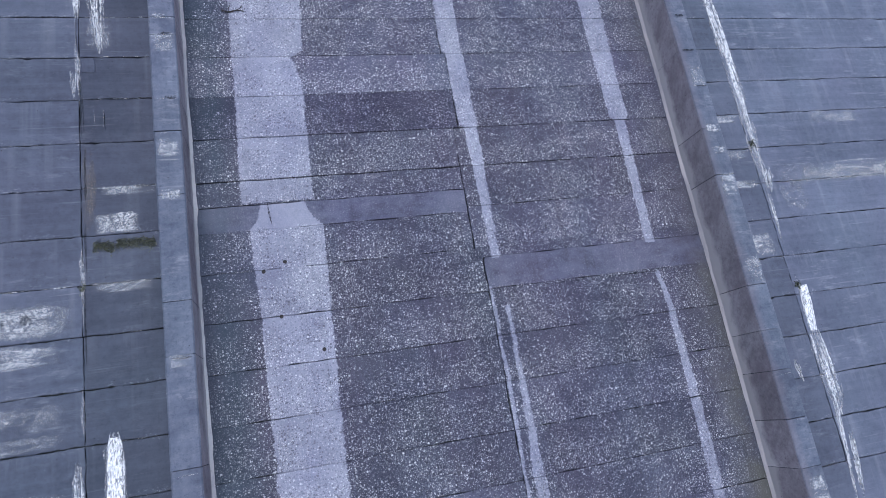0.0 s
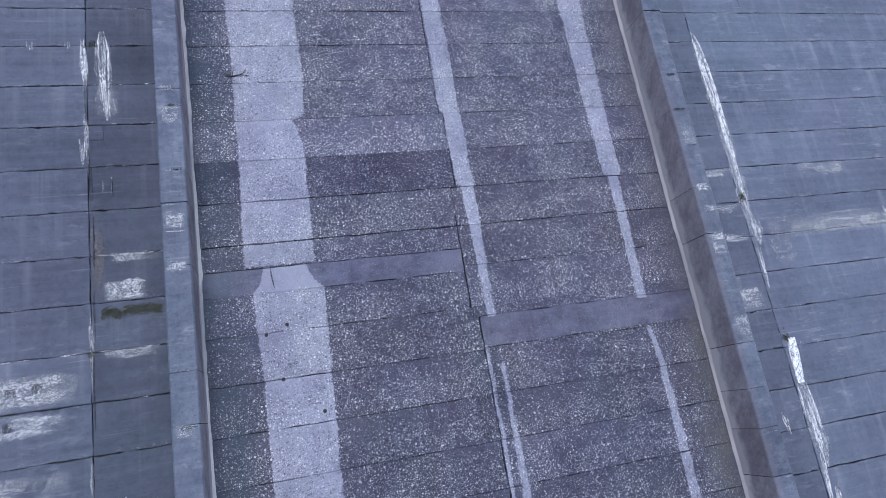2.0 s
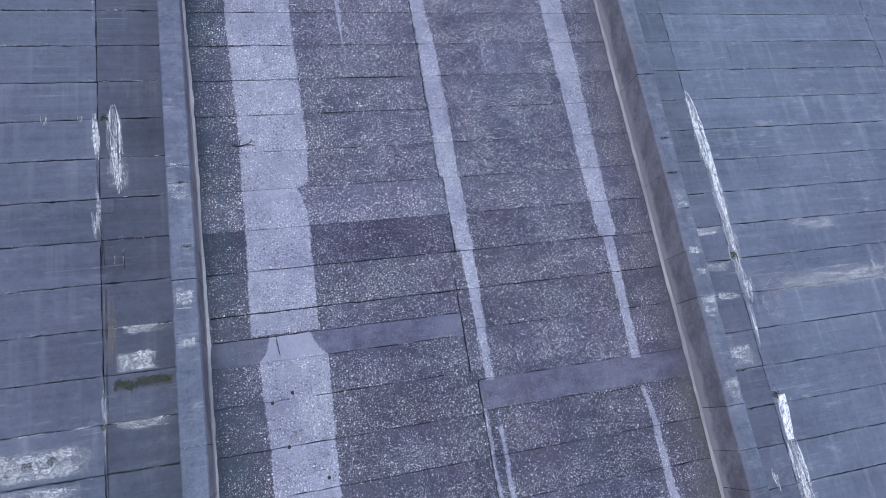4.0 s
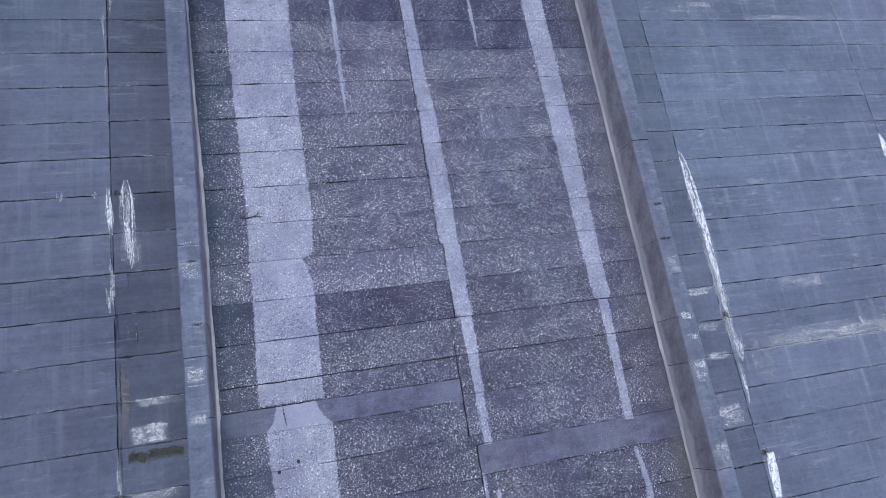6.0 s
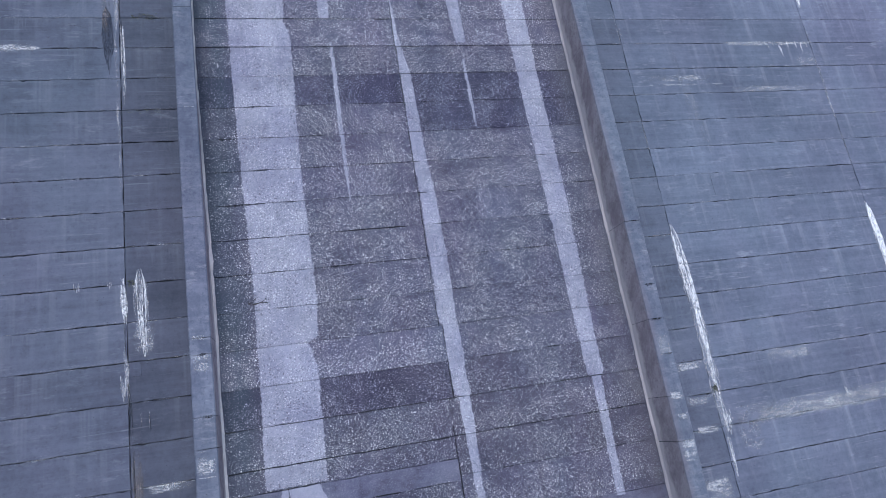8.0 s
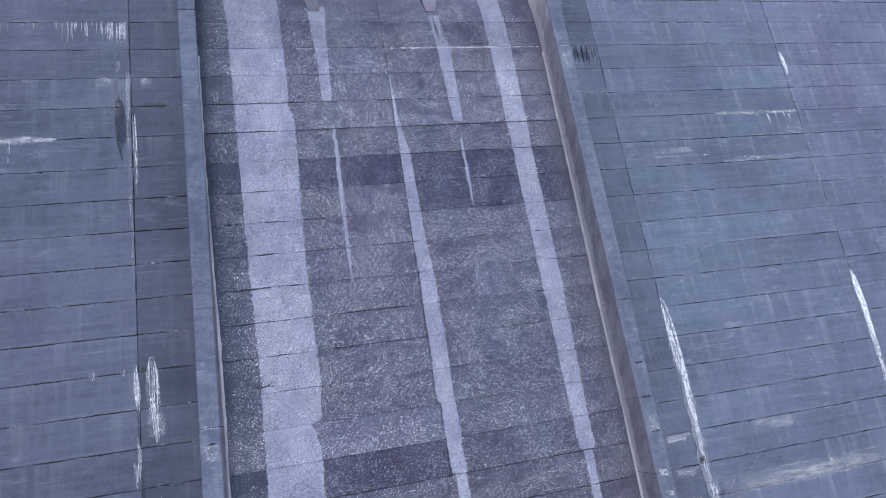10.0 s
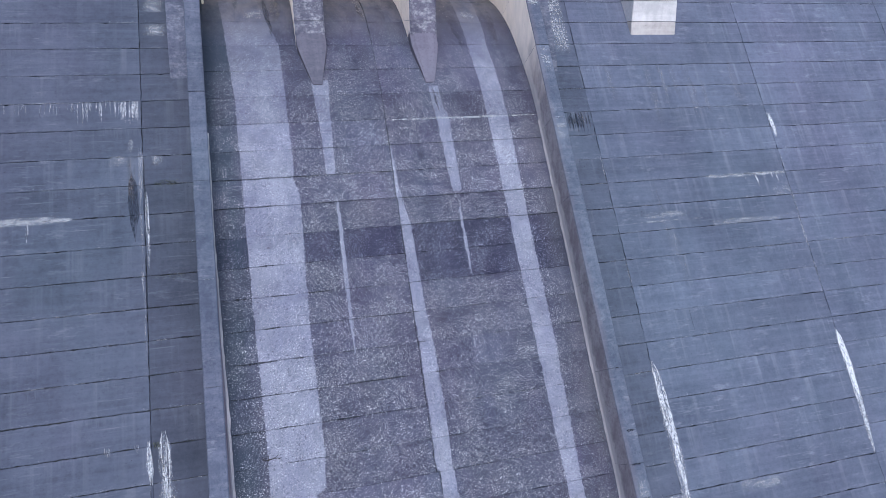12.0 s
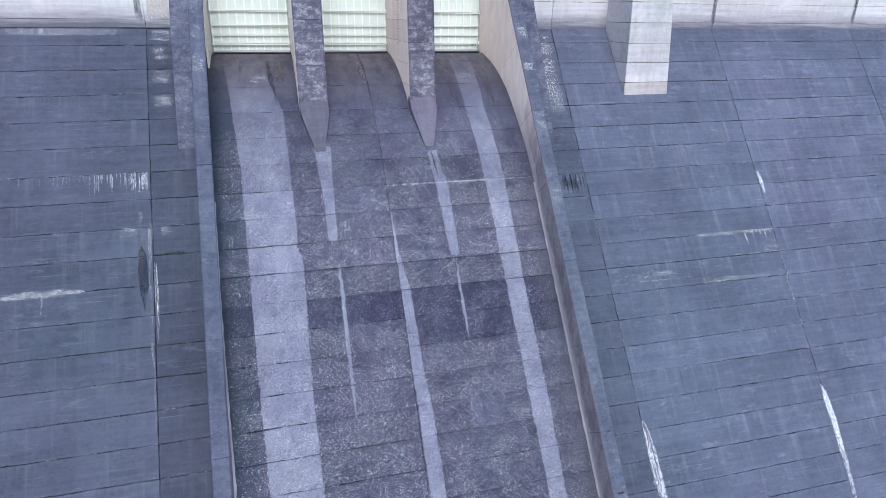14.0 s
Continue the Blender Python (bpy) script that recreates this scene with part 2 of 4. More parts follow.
        glint = n.math("MULTIPLY", n.math("MULTIPLY", n.math("GREATER_THAN", ids[0], limit), near), n.span(n.math("POWER", ids[1], 1.7), 0.0, 1.0, 0.22 * power, power))
        stone = n.math("MAXIMUM", stone, glint)
        hole = n.math("MAXIMUM", hole, n.math("MULTIPLY", n.math("LESS_THAN", ids[0], 0.08 + 0.25 * share), near))
    stone, hole = n.math("MULTIPLY", stone, rough), n.math("MULTIPLY", hole, rough)
    col = n.mix(n.math("MULTIPLY", stone, 0.9), col, STONE)
    col = n.mix(n.math("MULTIPLY", hole, 0.75), col, (0.018, 0.019, 0.030))
    col = n.mix(1.0, col, n.info("Color"), "MULTIPLY")
    if mask is not None:
        pale = n.mix(n.span(n.math("ADD", blot, n.math("MULTIPLY", grain, 0.7)), 0.6, 1.1), BAND_A, BAND_B)
        pale = n.mix(n.math("MULTIPLY", stone, 0.75), pale, STONE)
        pale = n.mix(n.math("MULTIPLY", hole, 0.75), pale, (0.055, 0.055, 0.075))
        fade = n.math("MULTIPLY", n.math("MULTIPLY", n.span(z, 48.0, 53.5, 0.95, 0.45), n.span(z, 46.42, 46.50, 1.0, 0.8)), n.span(n.noise(n.pos, 0.7, 6, 0.7), 0.2, 0.5, 0.7, 1.0))
        col = n.mix(n.math("MULTIPLY", mask, fade), col, pale)
    cloud = n.noise(n.scaled(1.0, 0.7, 0.7), 0.45, 5, 0.62)
    col = n.mix(1.0, col, n.mix(n.span(cloud, 0.36, 0.64), (0.84, 0.84, 0.90), (1.14, 1.15, 1.11)), "MULTIPLY")
    thin = n.span(n.noise(n.scaled(4.0, 0.12, 0.12), 1.0, 4, 0.7), 0.58, 0.72, 1.0, 0.84)
    col = n.mix(1.0, col, thin, "MULTIPLY")
    # darker, bluer strip along the left edge, mostly outside the pale bands
    bluish = n.math("MULTIPLY", n.span(xx, -0.9, -2.0), n.span(n.noise(n.scaled(1.0, 0.3, 0.3), 0.5, 4, 0.6), 0.30, 0.55, 0.35, 1.0))
    col = n.mix(n.math("MULTIPLY", bluish, n.math("MULTIPLY", n.span(mask, 0.0, 1.0, 0.62, 0.1), n.math("SUBTRACT", 1.0, stone))), col, (0.031, 0.046, 0.063))
    silt = n.math("MULTIPLY", n.span(z, 51.2, 54.2), n.span(n.noise(n.pos, 0.6, 4), 0.3, 0.55, 0.4, 1.0))
    soil = n.mix(n.span(n.noise(n.scaled(1.2, 0.5, 0.5), 1.1, 6, 0.7), 0.40, 0.62), (0.066, 0.060, 0.068), (0.128, 0.113, 0.112))
    col = n.mix(n.math("MULTIPLY", silt, 0.8), col, soil)
    moss = n.math("MULTIPLY", n.span(xx, 17.0, 18.6), n.span(z, 22.0, 16.0, 0.25, 0.7))
    col = n.mix(n.math("MULTIPLY", moss, n.span(blot, 0.35, 0.6)), col, (0.07, 0.068, 0.055))
    col = n.mix(1.0, col, n.span(n.info("Random"), 0.0, 1.0, 0.94, 1.06), "MULTIPLY")
    hgt = n.math("ADD", n.math("MULTIPLY", stone, 0.8), n.math("ADD", grain, n.math("MULTIPLY", hole, -0.8)))
    n.bump(n.math("MULTIPLY", hgt, n.span(rough, 0.0, 1.0, 0.3, 1.0)), 0.6, 0.04)
    return n.done(col, 0.85)


def crust(name, a, b, solid, soft=0.25, run=(1.0, 1.0, 1.0), torn=(0.38, 0.62), rimmed=True):
    """A thin deposit, broken up at two scales and thinning out towards its rim."""
    n = Nodes(name)
    gen = n.split(n.tree.nodes.new("ShaderNodeTexCoord").outputs["Generated"])
    wander = n.math("MULTIPLY", n.math("SUBTRACT", n.noise(n.pos, 1.7, 5, 0.7), 0.5), soft * 1.6)
    rim = 1.0
    for ax in ((0, 2) if rimmed else ()):
        g1 = n.math("ADD", gen[ax], wander)
        rim = n.math("MULTIPLY", rim, n.math("MULTIPLY", n.span(g1, 0.02, soft, smooth=True), n.span(g1, 0.98, 1.0 - soft, smooth=True)))
    patches = n.span(n.noise(n.scaled(*run), 1.2, 6, 0.7), torn[0], torn[1])
    crumbs = n.span(n.noise(n.scaled(*((1.5, 0.4, 0.4) if run[0] > 2 else (0.8, 1.2, 1.2))), 13.0, 6, 0.85), 0.42, 0.56)
    alpha = n.math("MULTIPLY", n.math("MULTIPLY", rim, patches), n.span(crumbs, 0.0, 1.0, 0.18, 1.0))
    edge = n.math("MULTIPLY", n.span(gen[0], 0.0, 0.02), n.span(gen[0], 1.0, 0.98))
    if rimmed:
        alpha = n.math("MULTIPLY", alpha, n.math("MULTIPLY", edge, n.math("MULTIPLY", n.span(gen[2], 0.0, 0.02), n.span(gen[2], 1.0, 0.98))))
    col = n.mix(n.span(n.noise(n.pos, 6.0, 5, 0.7), 0.35, 0.65), a, b)
    n.plug(n.math("MULTIPLY", alpha, solid), n.bsdf.inputs["Alpha"])
    return n.done(col, 0.9)


DARK_A, DARK_B, DARK_C = (0.035, 0.036, 0.057), (0.063, 0.062, 0.092), (0.102, 0.100, 0.138)
STONE = (0.52, 0.52, 0.57)
BAND_A, BAND_B = (0.152, 0.154, 0.204), (0.214, 0.216, 0.274)
BAND_LEFT = [(54.42, -2.42, 0.15), (52.11, -1.94, 1.16), (50.95, -1.8, 1.62), (48.08, -1.43, 1.73), (43.6, -1.37, 1.78), (43.5, -1.36, 1.7), (42.5, -1.35, 2.02), (36.2, -1.25, 1.85),
             (30.9, -1.06, 1.96), (28.8, -1.1, 1.84), (28.7, -1.1, 1.3), (27.6, -1.1, 1.7), (25.4, -1.17, 1.64), (23.45, -1.22, 1.58)]
BAND_LEFT_LOW = [(23.4, -0.46, 1.22), (23.0, -0.62, 1.38), (22.78, -0.70, 1.50), (22.72, -0.92, 1.62), (22.66, -0.95, 1.86), (22.2, -1.0, 1.86), (20.06, -0.84, 1.8), (14.5, -0.78, 1.66), (10.5, -0.6, 1.7)]
BAND_MIDDLE = [(44.8, 8.12, 8.2), (42.85, 8.02, 8.26), (40.35, 8.07, 8.72), (36.5, 8.1, 8.85), (34.5, 8.15, 9.03), (30.9, 8.15, 9.12), (28.8, 8.06, 9.04), (28.65, 8.27, 9.12),
               (25.85, 8.3, 9.12), (25.7, 8.49, 9.16), (23.0, 8.63, 9.08), (20.85, 8.66, 9.03)]
BAND_MIDDLE_LOW = [(19.2, 8.87, 9.05), (18.2, 8.9, 9.08), (15.6, 8.82, 9.13), (13.2, 8.68, 9.17), (10.5, 8.6, 9.2)]
JOINT_RUN = [(19.9, 8.3, 8.43), (16.4, 8.34, 8.5), (10.5, 8.25, 8.4)]
BAND_RIGHT = [(54.3, 15.5, 17.3), (53.1, 15.25, 16.9), (50.9, 15.15, 16.63), (46.42, 15.25, 16.74), (39.7, 15.43, 16.74), (33.1, 15.6, 16.87), (28.4, 15.72, 16.78), (25.75, 15.84, 16.8),
              (25.65, 16.06, 16.6), (20.8, 16.05, 16.5)]
BAND_RIGHT_LOW = [(19.75, 16.16, 16.36), (18.5, 16.32, 16.65), (14.6, 16.32, 16.78), (10.5, 16.15, 16.75)]
WEDGE_A = [(48.9, 3.48, 4.59), (46.3, 3.69, 4.43), (43.55, 3.82, 4.36)]
RUN_A = [(42.3, 4.2, 4.3), (40.7, 4.16, 4.38), (38.9, 4.11, 4.36), (36.1, 4.17, 4.34), (34.5, 4.23, 4.28)]
WEDGE_B = [(48.4, 11.4, 12.1), (46.5, 11.55, 12.46), (42.2, 11.85, 12.46)]
RUN_B = [(41.3, 12.08, 12.2), (39.4, 12.02, 12.24), (37.7, 12.15, 12.22)]

M_FACE = concrete("weathered_face_concrete", (0.042, 0.047, 0.070), (0.091, 0.098, 0.137), (0.26, 0.27, 0.31), streak=0.30, stain=0.6, pours=0.9, patchy=0.30, grit=0.5, wash=(0.9, 0.07, 0.07), even=0.12)
M_JOINT = concrete("joint_filling", (0.03, 0.035, 0.045), (0.055, 0.06, 0.07), (0.12, 0.12, 0.12), tint=False)
M_WALL = concrete("training_wall_concrete", (0.047, 0.053, 0.081), (0.100, 0.107, 0.146), (0.26, 0.26, 0.29), blotch=0.1)
M_WALL_SPILL = concrete("training_wall_concrete_browned", (0.047, 0.053, 0.081), (0.100, 0.107, 0.146), (0.26, 0.26, 0.29), blotch=0.14, spill=18.98)
M_SIDE = concrete("sheltered_concrete", (0.160, 0.130, 0.152), (0.310, 0.264, 0.290), (0.40, 0.36, 0.38), streak=1.5, stain=0.2, top=(0.94, 0.80, 0.70), wash=(0.2, 1.3, 0.5), blotch=0.22, washed=(0.41, 0.37, 0.375))
M_CLEAN = concrete("clean_concrete", (0.72, 0.60, 0.53), (0.93, 0.81, 0.73), (0.92, 0.86, 0.80), streak=0.9, stain=0.2, patchy=0.3, wash=(0.2, 1.5, 0.2))
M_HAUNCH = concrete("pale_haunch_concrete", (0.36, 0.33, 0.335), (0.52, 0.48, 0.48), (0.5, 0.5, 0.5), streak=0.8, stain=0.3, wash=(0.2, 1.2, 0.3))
M_PIER = concrete("pier_concrete", (0.052, 0.050, 0.075), (0.118, 0.112, 0.148), (0.33, 0.32, 0.35), stain=1.2, patchy=0.6, blotch=0.75)
M_TAIL = concrete("pier_tail_concrete", (0.078, 0.072, 0.097), (0.128, 0.119, 0.150), (0.19, 0.18, 0.21), streak=0.8, patchy=0.25)
M_PALE = concrete("pale_concrete", (0.34, 0.325, 0.335), (0.52, 0.495, 0.505), (0.60, 0.58, 0.58), streak=0.5, stain=0.6, grit=0.35)
M_PARAPET = concrete("parapet_concrete", (0.38, 0.36, 0.37), (0.55, 0.525, 0.535), (0.62, 0.60, 0.60), streak=0.3, stain=0.8, grit=0.5, foot=56.45)
M_PILASTER = concrete("pilaster_concrete", (0.040, 0.043, 0.068), (0.090, 0.093, 0.130), (0.24, 0.24, 0.28), stain=0.9, blotch=0.4)
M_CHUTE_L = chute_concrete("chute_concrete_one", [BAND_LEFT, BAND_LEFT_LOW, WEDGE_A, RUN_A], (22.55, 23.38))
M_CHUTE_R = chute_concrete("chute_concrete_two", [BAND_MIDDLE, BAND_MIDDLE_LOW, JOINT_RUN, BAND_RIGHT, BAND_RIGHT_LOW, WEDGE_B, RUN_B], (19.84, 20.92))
M_CALCITE = crust("calcite", (0.38, 0.39, 0.43), (0.66, 0.66, 0.69), 0.88, 0.25, (5.0, 0.9, 0.9), (0.34, 0.50), rimmed=False)
M_PLATE = crust("thick_calcite", (0.50, 0.51, 0.55), (0.74, 0.74, 0.77), 0.96, 0.2, (3.0, 0.8, 0.8), (0.16, 0.34), rimmed=False)
M_WASH = crust("pale_wash", (0.20, 0.205, 0.23), (0.30, 0.30, 0.33), 0.30, 0.4, (3.0, 0.3, 0.3), (0.30, 0.60))
M_DRIPS = crust("lime_drips", (0.30, 0.31, 0.35), (0.50, 0.50, 0.54), 0.75, 0.3, (5.0, 0.5, 0.5), (0.26, 0.46), rimmed=False)
M_VEIL = crust("lime_veil", (0.24, 0.25, 0.29), (0.40, 0.40, 0.44), 0.62, 0.3, (5.0, 0.7, 0.7), (0.34, 0.56), rimmed=False)
M_CRUMB = crust("lime_crumbs", (0.26, 0.27, 0.30), (0.48, 0.48, 0.51), 0.7, 0.2, (0.9, 1.0, 1.0), (0.34, 0.54), rimmed=False)
M_CHALK = crust("chalky_bloom", (0.30, 0.31, 0.34), (0.50, 0.50, 0.53), 0.68, 0.24, (0.8, 3.0, 3.0), (0.40, 0.54))
M_LIME = crust("dense_lime", (0.27, 0.28, 0.31), (0.46, 0.46, 0.49), 0.8, 0.2, (0.7, 1.2, 1.2), (0.28, 0.48))
M_BLOOM = crust("pale_bloom", (0.28, 0.29, 0.32), (0.46, 0.46, 0.49), 0.58, 0.28, (0.9, 2.0, 2.0), (0.40, 0.58))
M_DRIP = crust("pale_drips", (0.32, 0.33, 0.37), (0.48, 0.48, 0.51), 0.62, 0.25, (5.0, 0.3, 0.3), (0.36, 0.60))
M_TAN = crust("pale_washed_concrete", (0.40, 0.36, 0.35), (0.62, 0.56, 0.53), 0.92, 0.12, (0.7, 1.2, 1.2), (0.22, 0.42))
M_WET = crust("wet_trace", (0.03, 0.032, 0.042), (0.05, 0.052, 0.06), 0.5, 0.45, (2.0, 0.5, 0.5), (0.25, 0.6))
M_DAMP = crust("dark_damp", (0.025, 0.028, 0.04), (0.045, 0.05, 0.065), 0.8, 0.2, (3.0, 0.5, 0.5), (0.25, 0.55))
M_SOAK = crust("black_soaked_concrete", (0.022, 0.026, 0.042), (0.036, 0.042, 0.060), 0.95, 0.2, (4.0, 0.5, 0.5), (0.30, 0.50), rimmed=False)
M_SPALL = crust("open_spall", (0.012, 0.013, 0.02), (0.03, 0.032, 0.042), 0.95, 0.1, (1.0, 1.0, 1.0), (0.1, 0.3), rimmed=False)
M_RUST = crust("brown_stain", (0.12, 0.105, 0.10), (0.18, 0.16, 0.15), 0.7, 0.3, (3.0, 0.5, 0.5))

g = Nodes("gate_paint")
gw = g.noise(g.scaled(1.5, 1.5, 0.4), 2.0, 6, 0.7)
M_GATE = g.done(g.mix(g.span(gw, 0.4, 0.7), (0.74, 0.75, 0.68), (0.66, 0.69, 0.64)), 0.5, 0.0, 0.4)
g = Nodes("gate_skin_paint")
gw = g.noise(g.scaled(1.5, 1.5, 0.3), 1.5, 7, 0.7)
M_SKIN = g.done(g.mix(g.span(gw, 0.35, 0.7), (0.62, 0.64, 0.56), (0.52, 0.57, 0.53)), 0.55, 0.0, 0.4)
g = Nodes("rubber_seal")
M_SEAL = g.done(g.mix(g.noise(g.pos, 8.0), (0.30, 0.31, 0.31), (0.46, 0.47, 0.46)), 0.8)
g = Nodes("gauge_paint")
M_GAUGE = g.done(g.mix(g.noise(g.pos, 12.0), (0.40, 0.34, 0.31), (0.52, 0.45, 0.42)), 0.8)
g = Nodes("weed_leaf")
M_LEAF = g.done(g.mix(g.tree.nodes.new("ShaderNodeNewGeometry").outputs["Random Per Island"], (0.038, 0.047, 0.038), (0.125, 0.128, 0.098)), 0.7)
g = Nodes("dead_wood")
M_TWIG = g.done(g.mix(g.noise(g.pos, 20.0), (0.016, 0.015, 0.018), (0.04, 0.036, 0.036)), 0.9)
g = Nodes("river_gravel")
gc = g.math("MULTIPLY", g.split(g.cells(g.pos, 7.0)["Color"])[0], g.span(g.noise(g.pos, 1.5, 6, 0.7), 0.3, 0.7))
gm = g.mix(g.span(g.noise(g.pos, 0.06, 6, 0.6), 0.42, 0.6), g.mix(gc, (0.07, 0.068, 0.062), (0.30, 0.29, 0.27)), g.mix(gc, (0.04, 0.05, 0.025), (0.12, 0.13, 0.07)))
g.bump(gc, 0.6, 0.08)
M_GROUND = g.done(gm, 0.95)

# ---- shape helpers ----
RNG = random.Random(7)
TOP = 56.45                              # where the slope turns upright
CREST = 62.0
LIFTS = [55.43 - 1.486 * k for k in range(38)]      # pour joints
OGEE = [(C + S * 46.2, 46.2), (42.75, 48.3), (44.4, 49.75), (45.8, 50.9), (47.2, 51.95), (48.8, 52.85), (50.5, 53.6), (52.5, 54.2), (54.4, 54.5), (56.5, 54.5), (59.0, 53.9)]


def on_face(x, z, h=0.0):
    """A point of the sloping face at height z, h proud of it."""
    return Vector((x, C + S * z - h / N, z + h * S / N))


def on_pour(x, z, h=0.0):
    """As on_face, along the pour lines, which are not quite level."""
    return on_face(x, z - 0.0045 * (x - 12.0) * min(1.0, max(-0.6, (46.0 - z) / 12.0)), h)


def ogee_y(z):
    if z <= OGEE[0][1]:
        return C + S * z
    for (y0, z0), (y1, z1) in zip(OGEE, OGEE[1:]):
        if z0 <= z <= z1:
            k = (z - z0) / max(1e-6, z1 - z0)
            return y0 + k * (y1 - y0)
    return OGEE[8][0]


def on_chute(x, z, h=0.0):
    y = (ogee_y(z - 0.35) + 2 * ogee_y(z) + ogee_y(min(54.5, z + 0.35))) / 4 if z > 45.5 else C + S * z
    d = (ogee_y(min(54.5, z + 0.2)) - ogee_y(z - 0.2)) / 0.4
    q = math.hypot(1.0, d)
    return Vector((x, y - h / q, z + h * d / q))


def upright(x, z, h=0.0):
    return Vector((x, C + S * TOP - h, z))


def mesh_of(name, verts, faces, mat, smooth=False):
    me = bpy.data.meshes.new(name)
    me.from_pydata([tuple(v) for v in verts], [], faces)
    me.update()
    me.materials.append(mat)
    if smooth:
        me.polygons.foreach_set("use_smooth", [True] * len(me.polygons))
    return me


def piece(name, verts, faces, mat, parent=None, label="", smooth=False):
    ob = new(name, mesh_of(name, verts, faces, mat, smooth))
    ob.parent = parent
    return tagged(ob, label)


def part(name, bm, mat, parent=None, label=""):
    me = bpy.data.meshes.new(name)
    bm.to_mesh(me)
    bm.free()
    me.materials.append(mat)
    ob = new(name, me)
    ob.parent = parent
    return tagged(ob, label)


def box(bm, x0, x1, y0, y1, z0, z1, bevel=0.0):
    m = Matrix.LocRotScale(((x0 + x1) / 2, (y0 + y1) / 2, (z0 + z1) / 2), None, (x1 - x0, y1 - y0, z1 - z0))
    made = bmesh.ops.create_cube(bm, size=1.0, matrix=m)
    if bevel:
        es = list({e for v in made["verts"] for e in v.link_edges})
        bmesh.ops.bevel(bm, geom=es, offset=bevel, segments=1, affect="EDGES")
    return bm


def solid(bm, rings, close=True):
    """Skin between rings of points, with both ends closed."""
    vs = [[bm.verts.new(p) for p in r] for r in rings]
    k = len(rings[0])
    for a, b in zip(vs, vs[1:]):
        for i in range(k):
            bm.faces.new((a[i], a[(i + 1) % k], b[(i + 1) % k], b[i]))
    bm.faces.new(list(reversed(vs[0])))
    bm.faces.new(vs[-1])
    bmesh.ops.recalc_face_normals(bm, faces=bm.faces)
    return bm


def slab(name, at, x0, x1, z0, z1, mat, parent, tint=1.0, gap=0.05, lift=0.0, step=1.0, rows=2, thick=0.14, bow=0.008, chamfer=0.022, side_gap=0.0, chip=0.10, side_chip=0.12):
    """One cast panel between its joints: worn arrises, a slightly uneven front."""
    g2 = gap / 2
    ga, gb = max(g2, side_gap) * RNG.uniform(0.6, 1.6), max(g2, side_gap) * RNG.uniform(0.6, 1.6)
    c = chamfer
    nx = max(2, int((x1 - x0) / step))
    us = [x0 + ga, x0 + ga] + [x0 + ga + c + (x1 - x0 - ga - gb - 2 * c) * i / nx for i in range(nx + 1)] + [x1 - gb, x1 - gb]
    ws = [z0 + g2, z0 + g2] + [z0 + g2 + c + (z1 - z0 - gap - 2 * c) * j / rows for j in range(rows + 1)] + [z1 - g2, z1 - g2]
    nu, nw = len(us), len(ws)
    seed = RNG.uniform(0, 100)
    verts, faces = [], []
    for j, w in enumerate(ws):
        edge_j = min(j, nw - 1 - j)
        up = 1.0 if j < nw / 2 else -1.0
        for i, u in enumerate(us):
            edge_i = min(i, nu - 1 - i)
            ring = min(edge_i, edge_j)
            h = (-thick, -0.02)[ring] if ring < 2 else bow * noise.noise((u * 0.6, w * 0.6, seed))
            dz = dx = 0.0
            if edge_j < 3:
                spall = max(0.0, noise.noise((u * 3.1, seed, up)) * 0.6 + noise.noise((u * 9.0, seed, up)) * 0.7 - 0.18)
                dz = 0.03 * noise.noise((u * 1.3, seed, up)) + up * chip * spall
            if edge_i < 3:
                inward = 1.0 if i < nu / 2 else -1.0
                spall = max(0.0, noise.noise((w * 2.1, seed, inward)) * 0.6 + noise.noise((w * 6.0, seed, inward)) * 0.7 - 0.1)
                dx = 0.05 * noise.noise((w * 2.3, seed, inward)) + inward * side_chip * spall
            verts.append(at(u + dx, w + dz, h + lift))
    for j in range(nw - 1):
        for i in range(nu - 1):
            a = j * nu + i
            faces.append((a, a + 1, a + nu + 1, a + nu))
    ob = piece(name, verts, faces, mat, parent)
    ob.color = (tint, tint, tint, 1.0) if isinstance(tint, (int, float)) else (*tint, 1.0)
    return ob


def strip(name, at, rows, mat, parent, h=0.012, jag=0.35, label="", taper=True):
    """A crust that runs down the surface: rows of height, middle, width, from the top down."""
    seed = RNG.uniform(0, 100)
    zs, z = [], rows[0][0]
    while z > rows[-1][0]:
        zs.append(z)
        z -= 0.12
    zs.append(rows[-1][0])
    verts, faces = [], []
    for z in zs:
        for a, b in zip(rows, rows[1:]):
            if a[0] >= z >= b[0]:
                k = (a[0] - z) / max(1e-6, a[0] - b[0])
                xc, w = a[1] + k * (b[1] - a[1]), a[2] + k * (b[2] - a[2])
                break
        if taper:
            w *= min(1.0, 0.08 + (rows[0][0] - z) / 0.5, 0.08 + (z - rows[-1][0]) / 0.7)
        l = w / 2 * (1 + jag * noise.noise((z * 1.7, seed, 0)) + jag * 0.6 * noise.noise((z * 6.0, seed, 3)))
        r = w / 2 * (1 + jag * noise.noise((z * 1.7, seed, 9)) + jag * 0.6 * noise.noise((z * 6.0, seed, 5)))
        verts += [at(xc - l - 0.01, z, -0.005), at(xc - l, z, h), at(xc, z, h * 1.5), at(xc + r, z, h), at(xc + r + 0.01, z, -0.005)]
    for i in range(len(zs) - 1):
        for j in range(4):
            a = i * 5 + j
            faces.append((a, a + 5, a + 6, a + 1))
    return piece(name, verts, faces, mat, parent, label)


